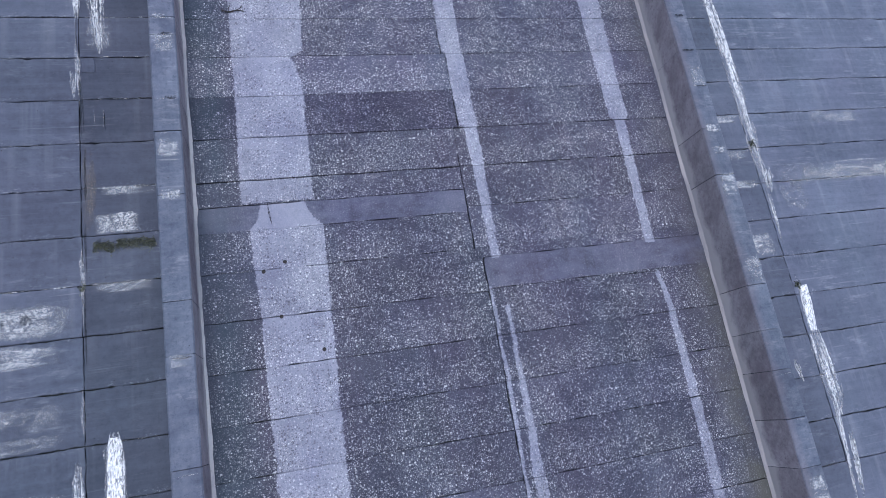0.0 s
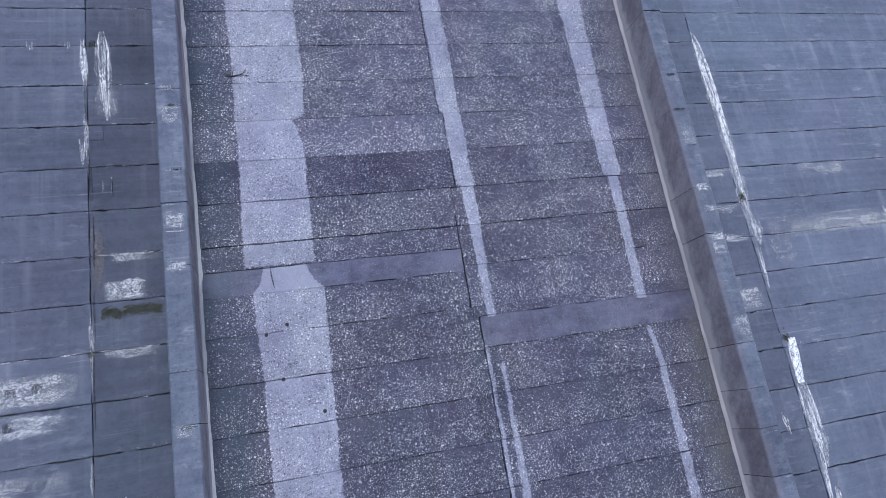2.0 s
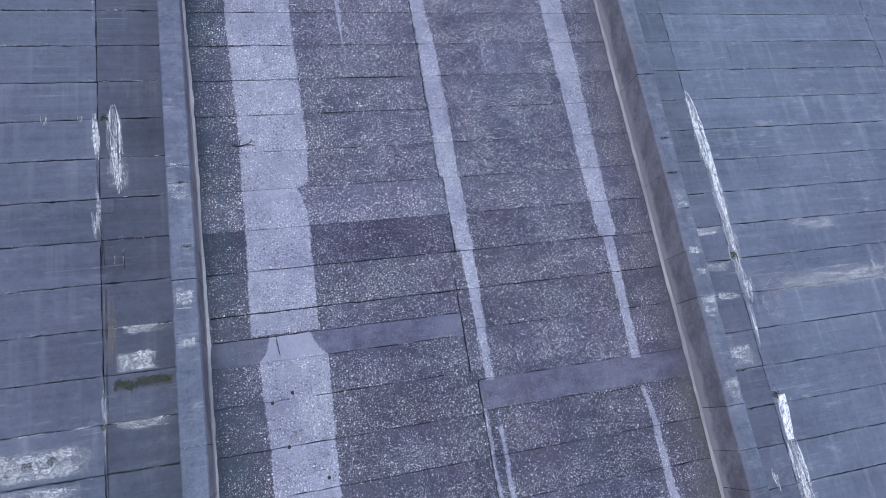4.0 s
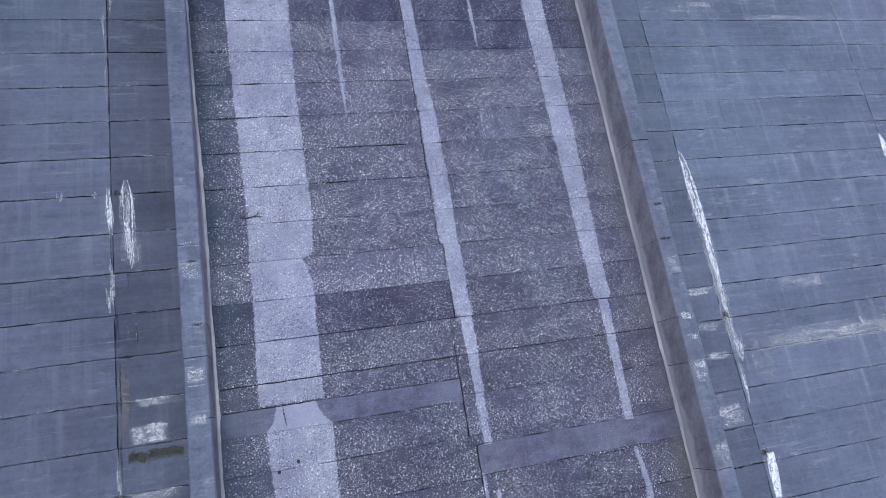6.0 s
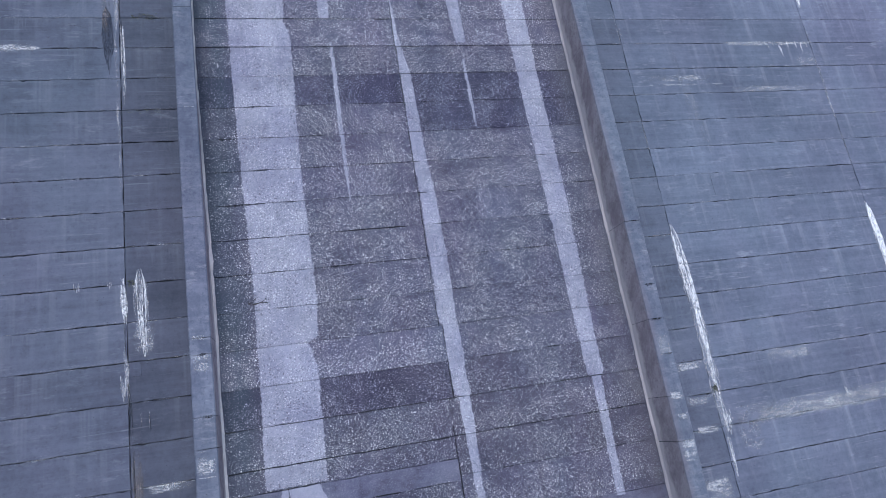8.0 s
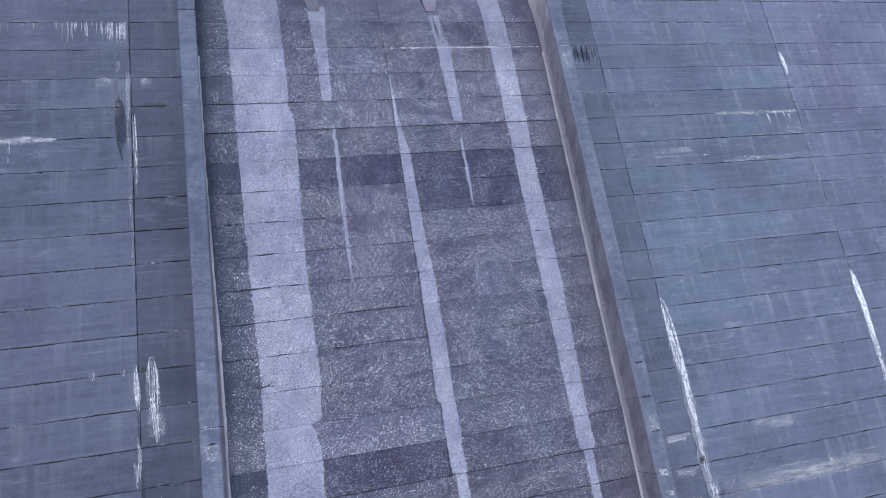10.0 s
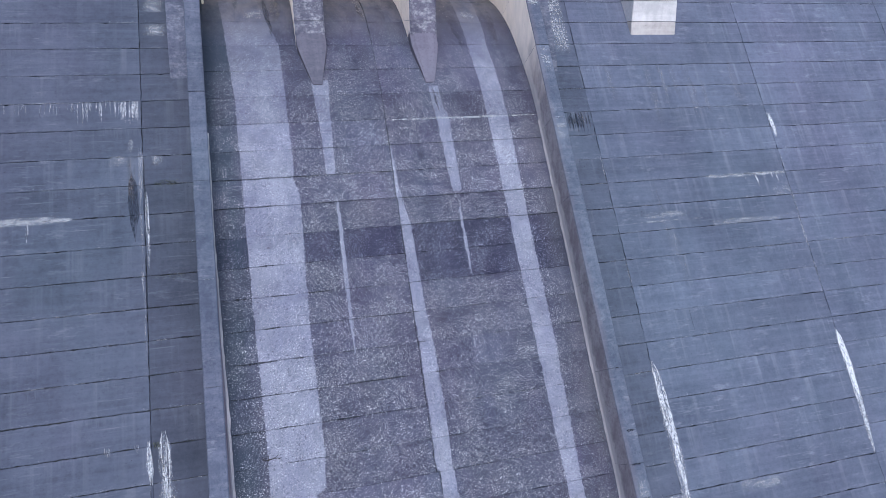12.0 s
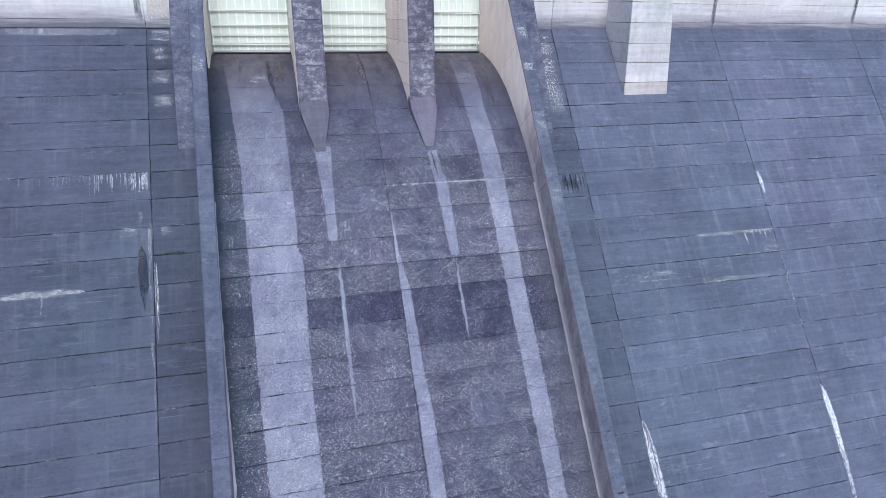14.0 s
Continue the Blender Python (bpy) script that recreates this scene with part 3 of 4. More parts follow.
def strands(rows, wall, label):
    """A lime run: a faint veil, with several bright strands in it."""
    top, foot = rows[0][0], rows[-1][0]
    strip("calcite_streak", on_face, [(z, x, w * 1.25) for z, x, w in rows], M_VEIL, wall, h=0.01, label=label)
    most = max(r[2] for r in rows)
    for i in range(3 if most < 0.25 else 8):
        off, wide = (0.42, -0.40, 0.06, -0.16, 0.24, -0.28, 0.34, -0.05)[i] + RNG.uniform(-0.05, 0.05), RNG.uniform(0.10, 0.22)
        a = top - (top - foot) * (RNG.uniform(0.0, 0.45) if i > 1 else 0.0)
        b = max(foot, a - (top - foot) * RNG.uniform(0.3, 0.9))
        line = []
        for k in range(9):
            z = a + (b - a) * k / 8
            for p, q in zip(rows, rows[1:]):
                if p[0] >= z >= q[0]:
                    f = (p[0] - z) / max(1e-6, p[0] - q[0])
                    xc, w = p[1] + f * (q[1] - p[1]), p[2] + f * (q[2] - p[2])
            line.append((z, xc + off * w, max(0.05, wide * w * (0.35 + 0.65 * math.sin(math.pi * min(0.95, 0.12 + k / 8))))))
        strip("calcite_streak", on_face, line, M_CALCITE, wall, h=0.016 + 0.002 * i, jag=0.6)


def ragged_line(name, at, x0, x1, z, tall, mat, parent, hang=0.5, h=0.012, cover=0.0):
    """A broken, jagged band along a joint; hang: the share of it below the joint."""
    seed = RNG.uniform(0, 100)
    n = max(4, int((x1 - x0) / 0.045))
    verts, faces = [], []
    for i in range(n + 1):
        x = x0 + (x1 - x0) * i / n
        end = min(1.0, i / 6, (n - i) / 6)
        k = noise.noise((x * 1.1, seed, 0)) * 0.8 + noise.noise((x * 5.0, seed, 4)) * 0.7 + noise.noise((x * 13.0, seed, 7)) * 0.5 + cover
        t = tall * max(0.0, k) * end
        mid = z + 0.02 * noise.noise((x * 2.0, seed, 9))
        verts += [at(x, mid - t * hang, h), at(x, mid + t * (1 - hang), h)]
        if i and t > 0.004:
            a = 2 * i
            faces.append((a - 2, a, a + 1, a - 1))
    return piece(name, verts, faces, mat, parent) if faces else None


def smear(name, at, x0, x1, z0, z1, mat, parent, h=0.014, label=""):
    """A thin bloom over part of the surface."""
    nx, nz = max(2, int((x1 - x0) / 0.5)), 3
    verts = [at(x0 + (x1 - x0) * i / nx, z0 + (z1 - z0) * j / nz, h) for j in range(nz + 1) for i in range(nx + 1)]
    faces = [(j * (nx + 1) + i, j * (nx + 1) + i + 1, (j + 1) * (nx + 1) + i + 1, (j + 1) * (nx + 1) + i) for j in range(nz) for i in range(nx)]
    return piece(name, verts, faces, mat, parent, label)


def prism(name, profile, x0, x1, mat, parent=None, label=""):
    """A (y, z) outline drawn out along x."""
    bm = bmesh.new()
    solid(bm, [[(x0, y, z) for y, z in profile], [(x1, y, z) for y, z in profile]])
    return part(name, bm, mat, parent, label)


# ---- setting ----
bm = bmesh.new()
bmesh.ops.create_grid(bm, x_segments=40, y_segments=40, size=3000)
for v in bm.verts:
    v.co.z = -0.5
ground = tagged(part("ground", bm, M_GROUND), "grey gravelly valley floor below the dam", "ground", kind="structure")

BACK = 0.11
face_profile = [(C + BACK * N, -0.6), (C + S * TOP + BACK * N, TOP), (C + S * TOP + BACK * N, CREST), (62.0, CREST), (62.0, -0.6)]
wall_left = tagged(prism("wall_left", face_profile, -60, -3.4, M_JOINT), "dark weathered concrete dam face in horizontal pours", "dam wall", kind="structure")
wall_right = tagged(prism("wall_right", face_profile, 19.5, 120, M_JOINT), "dark weathered concrete dam face in horizontal pours", "dam wall", kind="structure")
chute_profile = [(C + BACK * N, -0.6)] + [tuple(on_chute(0, z, -BACK))[1:] for z in [44 + 0.5 * i for i in range(21)]] + [(54.6, 54.39), (56.5, 54.39), (62.0, 52.0), (62.0, -0.6)]
spillway = tagged(prism("spillway_chute", chute_profile, -3.4, 19.5, M_JOINT), "worn concrete spillway chute with pale bands", "spillway", kind="structure")

# face panels, block by block; weathered differently, with lens haze painted into right ones
BLOCK = {-22.0: 0.89, -6.9: 0.68, 23.12: 1.20, 38.2: 1.28, 53.2: 1.28, 19.6: 0.95}
rows = [TOP] + LIFTS
for wall, cols in ((wall_left, ((-22.0, -6.9), (-6.9, -3.55))), (wall_right, ((19.6, 23.12), (23.12, 38.2), (38.2, 53.2), (53.2, 68.3)))):
    for x0, x1 in cols:
        for z1, z0 in zip(rows, rows[1:]):
            slab("panel", on_pour, x0, x1, z0, z1, M_FACE, wall, tint=RNG.uniform(0.95, 1.05) * BLOCK.get(x0, 1.0), rows=9, step=0.16, gap=RNG.choice((0.010, 0.016, 0.026)), side_gap=0.010, chip=0.05 if x0 > 20 else 0.085, side_chip=0.035)
        for z0, z1 in ((TOP + 0.005, 57.0), (57.0, 58.5), (58.5, 60.0), (60.0, CREST)):
            slab("parapet_panel", upright, x0, x1, z0, z1, M_PARAPET, wall, gap=0.014, chamfer=0.012, chip=0.02, side_chip=0.02)

# chute panels
def joint_x(z):
    return 8.05 if z > 28.7 else 8.25 if z > 25.7 else 8.0 if z > 20.9 else 8.28


left_rows = [54.42] + [z for z in LIFTS if z < 54.0 and not 22.3 < z < 23.5] + [23.38, 22.55]
right_rows = [54.42] + [z for z in LIFTS if z < 54.0 and not 19.3 < z < 21.5] + [20.92, 19.84]
STRONG = {("L", 44): 0.05, ("R", 42): 0.055, ("L", 26): 0.03, ("R", 26): 0.03, ("L", 33): 0.022, ("L", 36): 0.02, ("R", 31): 0.02, ("L", 24): 0.02, ("R", 37): 0.02}
TINT_L = {39: (0.60, 0.60, 0.68), 40: (0.60, 0.60, 0.68), 26: (0.66, 0.64, 0.70), 27: 1.12, 48: 0.95, 45: 1.08, 42: 1.06, 24: 0.9, 21: 0.93, 20: 0.88, 19: 0.86, 17: 0.84, 16: 0.84, 14: 0.82}
TINT_R = {38: (0.61, 0.61, 0.69), 39: (0.61, 0.61, 0.69), 26: 0.9, 24: 0.82, 23: 0.82, 19: 0.9, 17: 0.9, 16: 0.88, 14: 0.88, 46: 1.05, 42: 1.1}
for side, zs, tints in (("L", sorted(left_rows, reverse=True), TINT_L), ("R", sorted(right_rows, reverse=True), TINT_R)):
    for z1, z0 in zip(zs, zs[1:]):
        jx = joint_x((z0 + z1) / 2)
        x0, x1 = (-3.5, jx) if side == "L" else (jx, 19.2)
        mat = M_CHUTE_L if side == "L" else M_CHUTE_R
        tint = tints.get(int((z0 + z1) / 2), RNG.uniform(0.94, 1.06))
        slab("chute_panel", on_chute, x0, x1, z0, z1, mat, spillway, tint=tint, gap=STRONG.get((side, round(z1)), 0.0) or RNG.choice((0.002, 0.004, 0.008)), lift=0.0 if side == "L" else -0.03, step=0.16, rows=8, chamfer=0.012, side_gap=0.012, chip=0.035, side_chip=0.08)
crest_slab = prism("crest_slab", [(54.3, 54.43), (54.3, 54.505), (56.5, 54.505), (59.0, 53.9), (59.0, 53.7), (56.5, 54.4)], -3.2, 19.2, M_CHUTE_L, spillway)

# ---- training walls ----


def training_wall(x0, x1, inner, cuts, foot, cap, base, label):
    """A low wall along the chute, poured in lengths, with a pale haunch at its inner foot."""
    top = tagged(new("training_wall"), label, "training wall", "training walls beside the chute")
    top.location = (0, 0, 0)
    sgn = 1 if inner > (x0 + x1) / 2 else -1
    outer = x0 if inner == x1 else x1

    def under(z, h):
        """The inner side, which leans back under the top on the upper stretch of one wall."""
        return inner - (0.125 * min(1.0, max(0.0, (z - 30.0) / 12.0)) * (2.0 - h) if sgn > 0 else 0.0)

    for z1, z0 in zip(cuts, cuts[1:]):
        h = 2.0 + RNG.uniform(-0.03, 0.03)
        g = RNG.uniform(0.003, 0.012)
        bm = bmesh.new()
        rings = []
        for z in (z0 + g, z1 - g):
            deep = (-4.5 if sgn > 0 else -7.0) if z0 > 46 else -1.5
            rings.append([on_face(outer, z, deep), on_face(outer, z, h - 0.05), on_face(outer + sgn * 0.05, z, h), on_face(inner - sgn * 0.05, z, h), on_face(inner, z, h - 0.05), on_face(under(z, deep), z, deep)])
        solid(bm, rings)
        seg = part("wall_segment", bm, cap, top)
        seg.data.materials.append(M_SIDE)
        for p in seg.data.polygons:
            if p.normal.x * sgn > 0.8:
                p.material_index = 1
        t = RNG.uniform(0.95, 1.05)
        seg.color = (t, t, t, 1.0)
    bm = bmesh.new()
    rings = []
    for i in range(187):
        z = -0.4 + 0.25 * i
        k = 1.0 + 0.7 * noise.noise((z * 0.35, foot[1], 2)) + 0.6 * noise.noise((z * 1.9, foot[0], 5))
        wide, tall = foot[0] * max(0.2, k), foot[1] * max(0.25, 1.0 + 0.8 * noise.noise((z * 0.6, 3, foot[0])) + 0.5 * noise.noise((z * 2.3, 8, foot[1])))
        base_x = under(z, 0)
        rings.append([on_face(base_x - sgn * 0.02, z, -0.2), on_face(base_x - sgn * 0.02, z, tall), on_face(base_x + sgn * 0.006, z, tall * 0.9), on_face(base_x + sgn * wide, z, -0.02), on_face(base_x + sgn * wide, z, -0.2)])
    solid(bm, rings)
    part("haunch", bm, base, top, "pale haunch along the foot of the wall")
    return top


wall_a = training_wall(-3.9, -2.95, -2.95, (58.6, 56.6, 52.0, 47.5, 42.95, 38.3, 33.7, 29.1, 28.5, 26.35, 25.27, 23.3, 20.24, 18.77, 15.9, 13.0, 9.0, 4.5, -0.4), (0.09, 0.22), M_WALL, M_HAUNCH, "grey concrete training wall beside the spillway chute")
wall_b = training_wall(18.98, 19.98, 18.98, (58.6, 54.4, 49.9, 45.4, 40.9, 36.4, 32.0, 27.6, 24.4, 22.6, 18.6, 17.06, 15.75, 14.2, 12.7, 9.0, 4.5, -0.4), (0.06, 0.14), M_WALL_SPILL, M_SIDE, "grey concrete training wall with brownish inner side beside the chute")

# pilasters where the walls meet the crest
for x0, x1 in ((-5.15, -3.95), (20.02, 21.3)):
    bm = bmesh.new()
    prof = [on_face(0, 49.2, 0.0), on_face(0, 50.2, 0.35), on_face(0, 58.6, 1.75), Vector((0, 47.9, CREST)), Vector((0, 54.0, CREST)), Vector((0, 54.0, 49.2))]
    solid(bm, [[(x, p.y, p.z) for p in prof] for x in (x0, x1)])
    pil = part("pilaster", bm, M_PILASTER)
    tagged(pil, "dark stained concrete pilaster beside the training wall", "pilaster", "pilasters at the crest")
# gate abutments behind the walls
for x0, x1 in ((-3.9, -3.28), (19.0, 20.0)):
    bm = box(bmesh.new(), x0, x1, 50.6, 61.0, 51.0, CREST + 1)
    ab = part("gate_abutment", bm, M_CLEAN)
    tagged(ab, "light brownish concrete abutment beside a spillway gate", "abutment", "abutments beside the gates")

# ---- piers ----


def spillway_pier(x0, x1, tip, label):
    """A gate pier with an upright downstream end and a pointed tail on the chute."""
    top = tagged(new("spillway_pier"), label, "pier", "piers between the gates")
    cuts = [50.6, 52.6, 54.1, 55.6, 57.1, 58.6, 60.1, CREST + 1]
    for z0, z1 in zip(cuts, cuts[1:]):
        bm = bmesh.new()
        rings = []
        for z in (z0, z1 - 0.015):
            yn = 45.55 + 0.10 * (z - 51.0) + 0.02 * RNG.uniform(-1, 1)
            rings.append([(x0, 61, z), (x0, yn + 0.14, z), (x0 + 0.14, yn, z), (x1 - 0.14, yn, z), (x1, yn + 0.14, z), (x1, 61, z)])
        solid(bm, rings)
        seg = part("pier_block", bm, M_PIER, top)
        seg.data.materials.append(M_CLEAN)
        for p in seg.data.polygons:
            if abs(p.normal.x) > 0.9:
                p.material_index = 1
        t = RNG.uniform(0.85, 1.1)
        seg.color = (t, t, t, 1.0)
    bm = bmesh.new()
    rings = []
    for k, (z, half, hh) in enumerate(((51.4, 0.5, 0.9), (50.6, 0.49, 0.62), (49.9, 0.38, 0.42), (49.3, 0.27, 0.26), (48.85, 0.20, 0.14), (48.62, 0.15, 0.05))):
        w = half * (x1 - x0)
        xc = (x0 + x1) / 2 + (tip - (x0 + x1) / 2) * k / 5
        rings.append([on_chute(xc - w, z, -0.4), on_chute(xc - w, z, hh * 0.8), on_chute(xc - w * 0.7, z, hh), on_chute(xc + w * 0.7, z, hh), on_chute(xc + w, z, hh * 0.8), on_chute(xc + w, z, -0.4)])
    solid(bm, rings)
    part("tail", bm, M_TAIL, top, "smooth pointed tail of the pier")
    return top


pier_a = spillway_pier(2.79, 4.8, 3.9, "stained grey concrete gate pier with a pointed tail")
pier_b = spillway_pier(10.79, 12.75, 11.6, "stained grey concrete gate pier with a pointed tail")

# painted height marks on the pier and abutment sides
for x, y0 in ((10.785, 49.8),):
    board = tagged(new("height_gauge"), "faded painted height marks on the concrete side", "gauge", "height gauges")
    for i in range(22):
        bm = bmesh.new()
        long = 0.75 if i % 5 == 0 else 0.4
        box(bm, x - 0.004, x + 0.002, y0 - long / 2, y0 + long / 2, 55.4 + 0.2 * i, 55.46 + 0.2 * i)
        part("mark", bm, M_GAUGE, board)

# ---- gates ----


def spillway_gate(x0, x1):
    """A steel gate: skin plate stiffened by girders and upright ribs."""
    top = tagged(new("spillway_gate"), "pale green painted steel spillway gate with girders and ribs", "gate", "spillway gates")
    part("skin_plate", box(bmesh.new(), x0 + 0.03, x1 - 0.03, 54.86, 54.9, 54.62, 61.5), M_SKIN, top)
    part("bottom_seal", box(bmesh.new(), x0 + 0.03, x1 - 0.03, 54.52, 54.9, 54.5, 54.62), M_SEAL, top, "grey rubber bottom seal")
    for z, t, d in ((55.13, 0.22, 0.26), (55.8, 0.14, 0.2), (56.52, 0.15, 0.2), (57.62, 0.16, 0.2), (58.95, 0.16, 0.2), (60.4, 0.16, 0.2)):
        bm = box(bmesh.new(), x0 + 0.06, x1 - 0.06, 54.86 - d, 54.9 - d, z - t / 2, z + t / 2)
        box(bm, x0 + 0.06, x1 - 0.06, 54.86 - d, 54.86, z - 0.02, z + 0.02)
        part("girder", bm, M_GATE, top)
    n = 9
    for i in range(n + 1):
        x = x0 + 0.12 + (x1 - x0 - 0.24) * i / n
        bm = box(bmesh.new(), x - 0.012, x + 0.012, 54.72, 54.86, 54.66, 61.4)
        box(bm, x - 0.045, x + 0.045, 54.70, 54.72, 54.66, 61.4)
        part("rib", bm, M_GATE, top)
    for x in (x0 + 0.1, x1 - 0.1):
        for z in (55.13, 57.62, 60.4):
            bm = bmesh.new()
            bmesh.ops.create_cone(bm, cap_ends=True, segments=14, radius1=0.17, radius2=0.17, depth=0.1, matrix=Matrix.Translation((x, 54.55, z)) @ pose(0, 0, 0, 0, 90, 0))
            part("guide_wheel", bm, M_GATE, top)
    return top


for x0, x1 in ((-3.22, 2.79), (4.8, 10.79), (12.75, 18.98)):
    spillway_gate(x0, x1)

# ---- buttress ----
buttress = tagged(new("buttress"), "white concrete buttress standing on the dark dam face", "buttress")
cuts = [50.6, 52.6, 54.1, 55.55, 57.05, 58.55, 60.1, CREST]
for z0, z1 in zip(cuts, cuts[1:]):
    bm = bmesh.new()
    rings = []
    for z in (z0, z1 - 0.035):
        a, b = 28.12 - 0.02 * (z - 51.6), 32.06 - 0.075 * (z - 51.6)
        y = 45.07
        rings.append([(a, 50.5, z), (a, y + 0.05, z), (a + 0.05, y, z), (b - 0.05, y, z), (b, y + 0.05, z), (b, 50.5, z)])
    solid(bm, rings)
    ob = part("buttress_block", bm, M_PALE, buttress)
    t = RNG.uniform(0.95, 1.05)
    ob.color = (t * 0.92, t * 0.88, t * 0.85, 1.0) if z0 < 51 else (t, t, t, 1.0)

# ---- deposits and stains ----
CALCITE = "white calcite streak down the face"
for wall, rows_ in (
    (wall_right, [(32.1, 23.2, 0.12), (31.4, 23.3, 0.45), (30.0, 23.36, 0.6), (28.4, 23.4, 0.62), (26.0, 23.42, 0.56), (24.2, 23.38, 0.5), (22.6, 23.33, 0.4)]),
    (wall_right, [(22.2, 23.4, 0.16), (20.4, 23.3, 0.1)]),
    (wall_right, [(18.55, 23.62, 0.3), (18.3, 23.6, 0.5), (16.8, 23.45, 0.5)]),
    (wall_right, [(23.4, 23.66, 0.5), (22.9, 23.62, 0.55), (22.3, 23.5, 0.3)]),
    (wall_right, [(16.85, 23.5, 0.6), (15.8, 23.55, 0.75), (14.6, 23.62, 0.7), (13.8, 23.6, 0.45)]),
    (wall_right, [(14.3, 23.42, 0.2), (12.6, 23.25, 0.16), (10.8, 23.0, 0.1)]),
    (wall_right, [(13.2, 23.75, 0.25), (12.2, 23.6, 0.3), (11.0, 23.4, 0.2)]),
    (wall_right, [(15.95, 22.0, 0.12), (15.7, 22.03, 0.32), (15.15, 22.1, 0.1)]),
    (wall_right, [(32.4, 38.2, 0.15), (31.5, 38.26, 0.5), (29.5, 38.32, 0.5), (27.6, 38.25, 0.4), (25.6, 38.1, 0.2)]),
    (wall_right, [(46.0, 38.35, 0.3), (45.2, 38.42, 0.42), (44.3, 38.5, 0.4)]),
    (wall_right, [(23.4, 32.0, 0.1), (22.5, 32.3, 0.15)]),
    (wall_left, [(32.3, -6.3, 0.2), (31.7, -6.28, 0.5), (30.8, -6.25, 0.5), (29.9, -6.2, 0.35), (28.9, -6.15, 0.3)]),
    (wall_left, [(31.1, -6.92, 0.15), (30.2, -6.92, 0.2)]),
    (wall_left, [(32.0, -7.05, 0.15), (31.0, -7.0, 0.25), (30.2, -6.98, 0.1)]),
    (wall_left, [(28.3, -7.12, 0.22), (27.3, -7.08, 0.2)]),
    (wall_left, [(31.95, -9.05, 0.25), (31.6, -9.0, 0.3)]),
    (wall_left, [(31.9, -7.62, 0.2), (31.6, -7.6, 0.2)]),
    (wall_left, [(17.15, -6.0, 0.3), (16.8, -6.0, 0.5), (15.2, -5.97, 0.55), (13.6, -5.97, 0.5)]),
    (wall_left, [(16.5, -7.12, 0.2), (15.6, -7.12, 0.32), (13.8, -7.12, 0.3)]),
    (wall_left, [(43.2, -6.78, 0.1), (42.0, -6.75, 0.16), (40.4, -6.72, 0.14), (39.4, -6.75, 0.08)]),
    (wall_left, [(42.0, -12.95, 0.08), (41.6, -12.95, 0.16), (41.1, -12.95, 0.06)]),
):
    strands(rows_, wall, CALCITE)
strip("calcite_streak", on_face, [(18.55, 23.66, 0.42), (17.8, 23.62, 0.44), (16.85, 23.5, 0.38)], M_PLATE, wall_right, h=0.03, jag=0.2, taper=False)
strip("calcite_streak", on_face, [(45.9, 38.36, 0.2), (45.2, 38.42, 0.26), (44.4, 38.5, 0.2)], M_PLATE, wall_right, h=0.03)
strip("calcite_streak", on_face, [(32.3, 38.2, 0.15), (31.6, 38.25, 0.42), (30.0, 38.32, 0.40), (28.4, 38.32, 0.2)], M_PLATE, wall_right, h=0.03)
strip("calcite_streak", on_face, [(17.0, -6.0, 0.3), (16.4, -6.0, 0.44), (14.9, -5.98, 0.5), (13.6, -5.97, 0.45)], M_PLATE, wall_left, h=0.034, jag=0.25, taper=False)
strip("calcite_streak", on_face, [(46.1, -7.5, 0.15), (45.6, -7.55, 0.4), (45.1, -7.6, 0.3)], M_BLOOM, wall_left)
strip("rust_stain", on_face, [(25.9, -6.7, 0.12), (25.0, -6.62, 0.4), (23.9, -6.6, 0.45), (22.8, -6.7, 0.3)], M_RUST, wall_left, h=0.012, jag=0.9)
for zt, zb, x, w in ((25.8, 23.6, -6.72, 0.16), (28.2, 25.8, -6.82, 0.12), (23.4, 21.6, -6.74, 0.14), (30.8, 28.8, -6.95, 0.10), (21.4, 19.0, -6.8, 0.14), (45.0, 43.2, -6.85, 0.14), (43.6, 41.0, -6.78, 0.16), (40.4, 37.8, -6.86, 0.12), (37.0, 33.5, -6.88, 0.10)):
    strip("joint_spall", on_face, [(zt, x, w * 0.3), ((zt + zb) / 2, x - 0.04, w * 0.5), (zb, x, w * 0.3)], M_DAMP, wall_left, h=0.02, jag=1.3)
slab("mended_corner", on_face, -6.8, -6.32, 28.2, 28.76, M_FACE, wall_left, tint=0.80, gap=0.02, lift=0.035, step=0.1, rows=4, thick=0.06)
for line in ([(26.92, -6.4, 0.05), (26.5, -6.36, 0.06), (26.15, -6.5, 0.04)], [(26.9, -6.05, 0.04), (26.5, -6.03, 0.06), (26.15, -6.1, 0.05)]):
    strip("crack", on_face, line, M_VEIL, wall_left, h=0.014, jag=1.2)
strip("rust_stain", on_face, [(45.3, -7.6, 0.35), (43.6, -7.52, 0.55), (42.6, -7.5, 0.4)], M_RUST, wall_left, label="brown stain below the joint")
strip("damp_stain", on_face, [(44.2, -7.55, 0.2), (43.3, -7.5, 0.5), (42.2, -7.45, 0.48), (41.5, -7.45, 0.3), (40.8, -7.42, 0.06)], M_SOAK, wall_left, label="dark damp stain below the joint")
